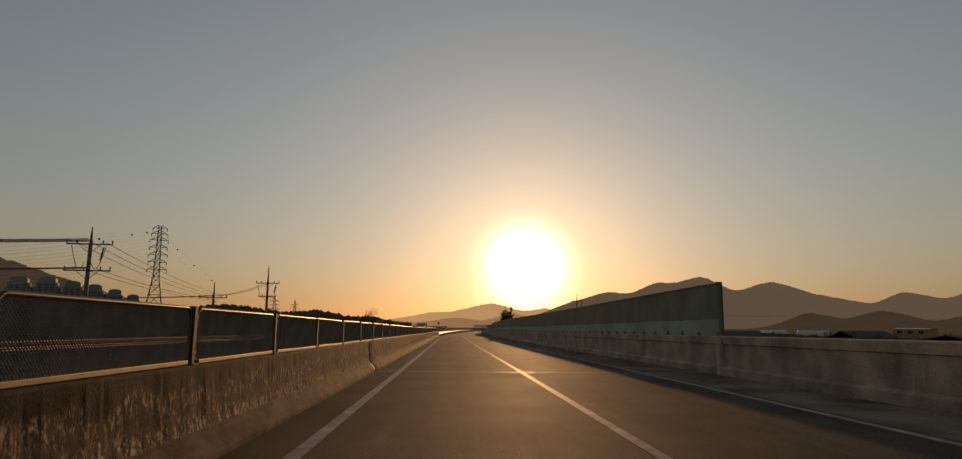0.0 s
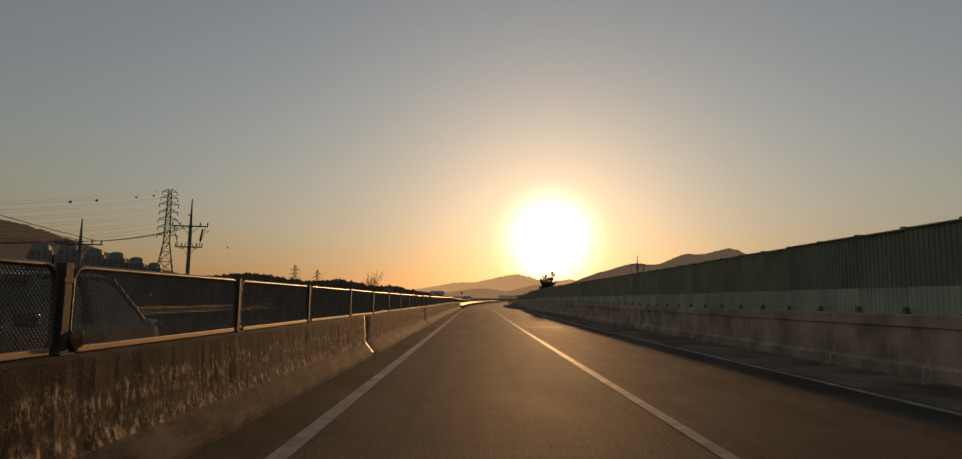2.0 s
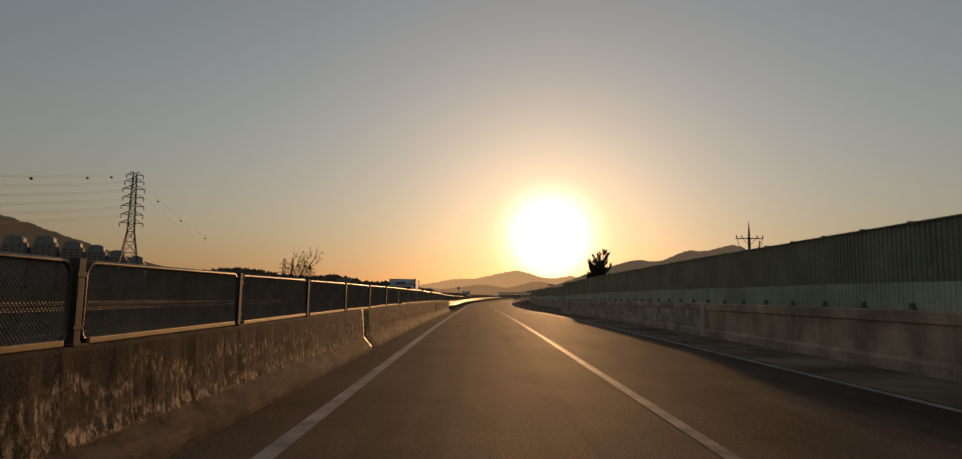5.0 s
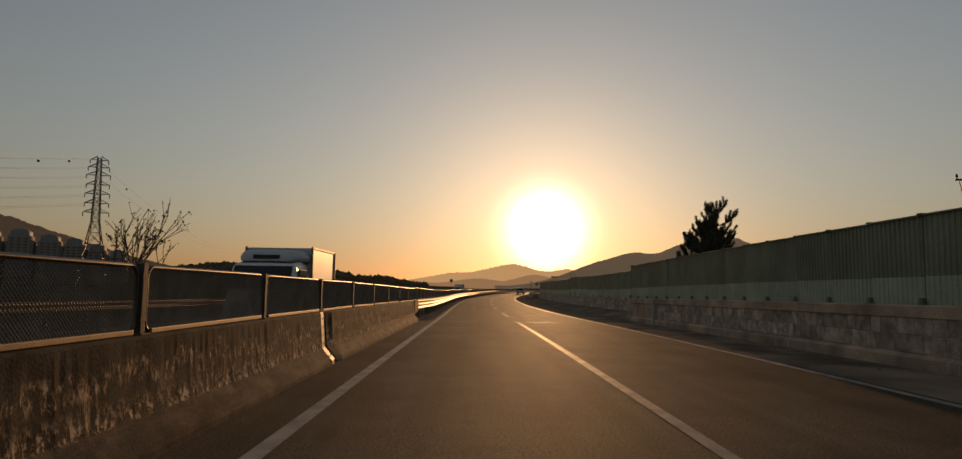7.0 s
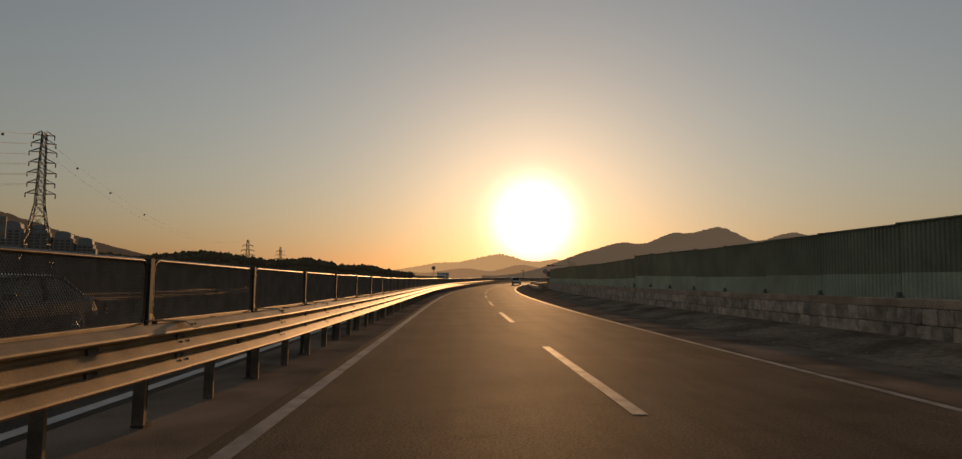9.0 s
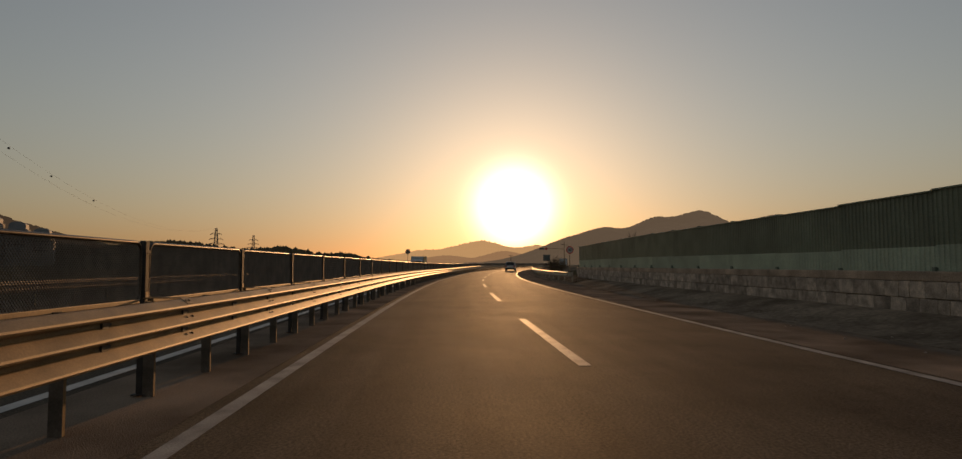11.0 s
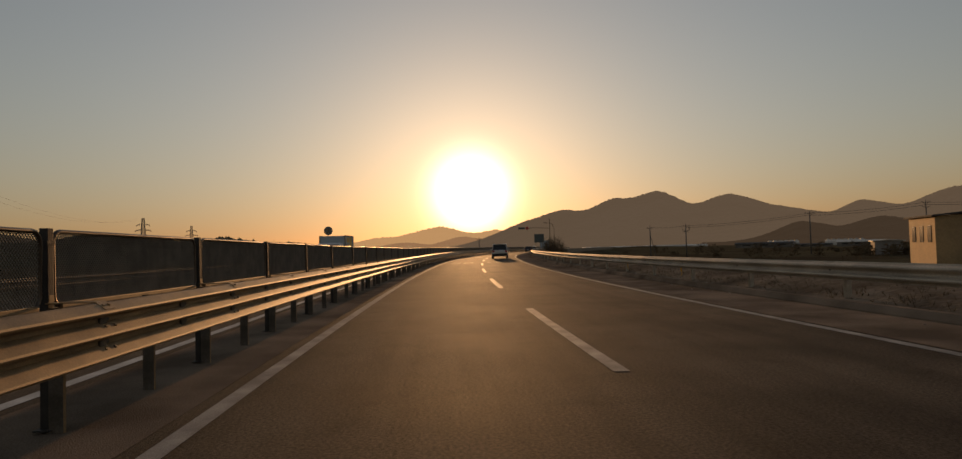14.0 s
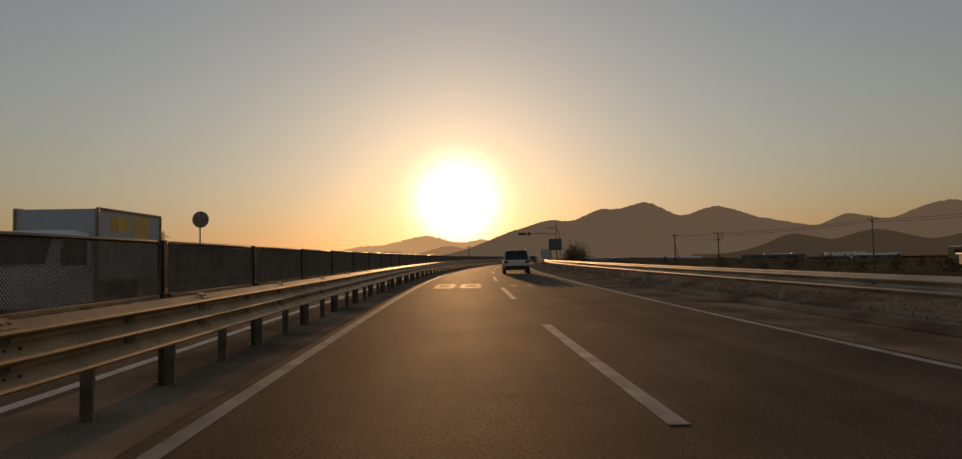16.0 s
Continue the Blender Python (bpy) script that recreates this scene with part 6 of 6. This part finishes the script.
def build_shed(x, y, w, l, eave, ridge, turn_deg, wall_mat, roof_mat, label, door=True):
    root = thing("shed", pose(x, y, field_at(x, y), 0, 0, turn_deg), label, "shed", "field buildings")
    b = bmesh.new()
    box(b, (-w / 2, -l / 2, -0.2), (w / 2, l / 2, eave))
    wall = part("wall", b, wall_mat, root)
    b = bmesh.new()
    pts = [(-w / 2 - 0.4, eave - 0.1), (0, ridge), (w / 2 + 0.4, eave - 0.1), (w / 2 + 0.4, eave + 0.08), (0, ridge + 0.18), (-w / 2 - 0.4, eave + 0.08)]
    f0 = [b.verts.new((px, -l / 2 - 0.4, pz)) for px, pz in pts]
    f1 = [b.verts.new((px, l / 2 + 0.4, pz)) for px, pz in pts]
    b.faces.new(f0[::-1])
    b.faces.new(f1)
    for k in range(6):
        b.faces.new((f0[k], f0[(k + 1) % 6], f1[(k + 1) % 6], f1[k]))
    part("roof", b, roof_mat, root)
    if door:
        for yy in (-l * 0.3, 0, l * 0.3):
            b = bmesh.new()
            box(b, (-w / 2 - 0.06, yy - l * 0.07, eave * 0.5), (-w / 2 + 0.02, yy + l * 0.07, eave * 0.82), 0.02)
            part("window", b, M_PANE, root)
    return root


def build_greenhouse(x, y, w, l, h, turn_deg, label, vents):
    root = thing("greenhouse", pose(x, y, field_at(x, y), 0, 0, turn_deg), label, "greenhouse", "greenhouses")
    b = bmesh.new()
    n = 12
    rows = [[b.verts.new((-w / 2 * math.cos(math.pi * k / n), yy, h * math.sin(math.pi * k / n) ** 0.6)) for k in range(n + 1)] for yy in np.linspace(-l / 2, l / 2, 12)]
    for r0, r1 in zip(rows, rows[1:]):
        for k in range(n):
            b.faces.new((r0[k], r0[k + 1], r1[k + 1], r1[k]))
    b.faces.new(rows[0][::-1])
    b.faces.new(rows[-1])
    part("film", b, M_VINYL, root, smooth=True)
    if vents:
        for k in range(vents):
            b = bmesh.new()
            mid, r = -l / 2 + l * (k + 0.5) / vents, 0.36 * l / vents
            rod(b, (0, mid, h - 0.2), (0, mid, h + 0.5), r, r * 0.9, 12)
            rod(b, (0, mid, h + 0.5), (0, mid, h + 1.0), r * 0.9, r * 0.35, 12)
            part("roof_vent", b, M_VINYL, root)
    return root


def far_spot(s_eye, az, r):
    e = at(s_eye)
    return e.x + r * math.sin(radians(az)), e.y + r * math.cos(radians(az))


def across(az0, az1, r, s_eye=220.4):
    """Middle, length and turn of a long building that stands across the view from the road."""
    a, b = (Vector(far_spot(s_eye, az, r)) for az in (az0, az1))
    v = a - b
    return (a + b) / 2, v.length, math.degrees(math.atan2(-v.x, v.y))


c, l, q = across(17.0, 28.0, 760)
build_greenhouse(c.x, c.y, 14, l, 2.9, q, "very long pale plastic greenhouse across the fields", 0)
c, l, q = across(32.75, 35.2, 840)
build_greenhouse(c.x, c.y, 16, l, 5.2, q, "pale greenhouse with a row of round roof vents", 6)
c, l, q = across(37.25, 40.1, 720)
build_greenhouse(c.x, c.y, 16, l, 7.0, q, "large pale greenhouse with a row of round roof vents", 7)
c, l, q = across(31.2, 35.85, 390)
build_shed(c.x, c.y, 9, l, 2.3, 3.1, q, M_SHED, M_ROOF, "long low dark shed among the fields")
c, l, q = across(35.9, 38.9, 370)
build_shed(c.x, c.y, 8, l, 1.2, 1.7, q + 6, M_SHED, M_ROOF, "low dark shed with clutter beside it")
c, l, q = across(39.35, 42.4, 372)
build_shed(c.x, c.y, 10, l, 2.4, 3.2, q - 5, M_SHED, M_VINYL, "long grey shed with a pale roof")
c, l, q = across(45.4, 48.5, 740)
build_shed(c.x, c.y, 20, l, 11.0, 12.0, q - 20, M_SHED_TAN, M_VINYL, "far tan factory building beyond the fields")
build_shed(105.0, 314.6, 5.2, 4.4, 2.9, 3.0, -30, M_SHED_PALE, M_VINYL, "pale grey shed with a light roof edge", False)
build_shed(63.2, 253.9, 8, 8, 5.7, 6.0, -25, M_SHED_TAN, M_ROOF, "tall tan house wall catching the low sun")
x, y = far_spot(0, 40.5, 150)
build_shed(x, y, 10, 26, 2.6, 3.6, 120, M_SHED, M_SHED_BLUE, "blue-grey roofed warehouse beyond the fields")
x, y = far_spot(0, 33.5, 170)
build_shed(x, y, 7, 12, 2.8, 4.2, 105, M_SHED, M_ROOF, "low dark shed among scrub")
x, y = far_spot(0, 24.6, 120)
build_shed(x, y, 5, 7, 3.0, 4.0, 100, M_SHED, M_ROOF, "small house with a dark roof behind the wall")

# ---------------------------------------------------------------- small roadside pieces
bm = bmesh.new()
loft(bm, [(7.0, -0.2), (7.0, 0.03), (7.06, 0.14), (7.2, 0.14), (7.22, 0.05)], steps(199, 420, 3.0), caps=False)
tagged(mesh_object("kerb", bm, M_SHOULDER), "low dusty concrete kerb below the guardrail", "kerb", kind="structure")

for k, d in enumerate((-0.6, 0.5)):
    bm = bmesh.new()
    loft(bm, [(d + 0.42, 0.006), (d - 0.42, 0.006)], [245.6, 246.6])
    loft(bm, [(d + 0.42, 0.006), (d - 0.42, 0.006)], [248.4, 249.4])
    loft(bm, [(d + 0.42, 0.006), (d + 0.22, 0.006)], [246.6, 248.4])
    loft(bm, [(d - 0.22, 0.006), (d - 0.42, 0.006)], [246.6, 248.4])
    tagged(mesh_object("painted_digit_bar", bm, M_WORN), "worn white painted block on the lane", "road marking", kind="structure")
for k, d in enumerate((2.3, 2.95, 3.6, 4.25)):
    bm = bmesh.new()
    loft(bm, [(d + 0.16, 0.006), (d - 0.16, 0.006)], [245.8, 247.6])
    tagged(mesh_object("painted_bar", bm, M_WORN), "short white painted bar on the lane", "road marking", kind="structure")

# dead grass behind and under the roadside rail
bm = bmesh.new()
for k in range(6000):
    s, d = 190.0 + 150.0 * random.random() ** 1.5, random.choice((random.gauss(8.1, 0.25), random.uniform(7.7, 10.2), random.gauss(9.3, 0.4)))
    if d < 7.45:
        continue
    zz = float(np.interp(d, [7.31, 7.9, 8.5, 9.4, 10.4, 12.5], [0.012, 0.07, 0.22, 0.34, 0.30, -0.9]))
    base, tall = at(s, d, zz - 0.03), random.uniform(0.05, 0.16)
    for j in range(3):
        e = Vector((random.uniform(-1, 1), random.uniform(-1, 1), 0)).normalized() * 0.01
        tip = base + Vector((random.gauss(0, 0.05), random.gauss(0, 0.05), tall * random.uniform(0.6, 1.0)))
        bm.faces.new([bm.verts.new(x) for x in (base + e, base - e, tip)])
tagged(mesh_object("dead_grass", bm, M_GRASS), "dry brown grass along the guardrail", "grass", kind="stuff")

# gravel and litter on the verge
bm = bmesh.new()
for k in range(900):
    s, d = random.uniform(-5, 235), random.uniform(6.6, 8.9)
    zz = 0.0 if d < 7.3 else 0.012 + (d - 7.31) * 0.09
    if d > 7.7 and s < 125.5:
        continue
    size = random.uniform(0.008, 0.03)
    clump(bm, at(s, d, zz - 0.2 * size), size, size * 1.4)
tagged(mesh_object("gravel", bm, M_STONE), "loose gravel scattered along the verge", "gravel", kind="stuff")

# granite blocks of the low wall
def block_mesh(w, h):
    """A rough-hewn block with worn edges."""
    b = bmesh.new()
    box(b, (0.0, -w / 2, -h / 2), (0.14, w / 2, h / 2), 0.012)
    for v in b.verts:
        v.co.y += random.uniform(-0.012, 0.012)
        v.co.z += random.uniform(-0.012, 0.012)
    me = bpy.data.meshes.new("stone_block")
    b.to_mesh(me)
    b.free()
    me.materials.append(M_STONE)
    return me


BLOCKS = [(w, block_mesh(w - 0.018, 0.315)) for w in (0.3, 0.36, 0.42, 0.46, 0.52)]
for row in range(2):
    s = 127.7 + 0.14 * row
    while s < 197.3:
        w, me = random.choice(BLOCKS)
        piece("stone_block", me, wall_2, stand(s + w / 2, 9.17, 0.41 + 0.335 * row))
        s += w
for row in range(2):
    s = 88.3 + 0.2 * row
    while s < 119.2:
        w, me = random.choice(BLOCKS)
        piece("stone_block", me, wall_1, stand(s + w / 2, 7.586, 0.4 + 0.315 * row) @ Matrix.Diagonal((0.6, 1, 0.94, 1)))
        s += w
    y = 0.05 + 0.12 * row
    while y < dv.length - 0.5:
        w, me = random.choice(BLOCKS)
        p = b0 + dv * ((y + w / 2) / dv.length)
        piece("stone_block", me, wall_2, pose(p.x, p.y, p.z + 0.41 + 0.335 * row, 0, 0, math.degrees(math.atan2(-dv.x, dv.y))))
        y += w
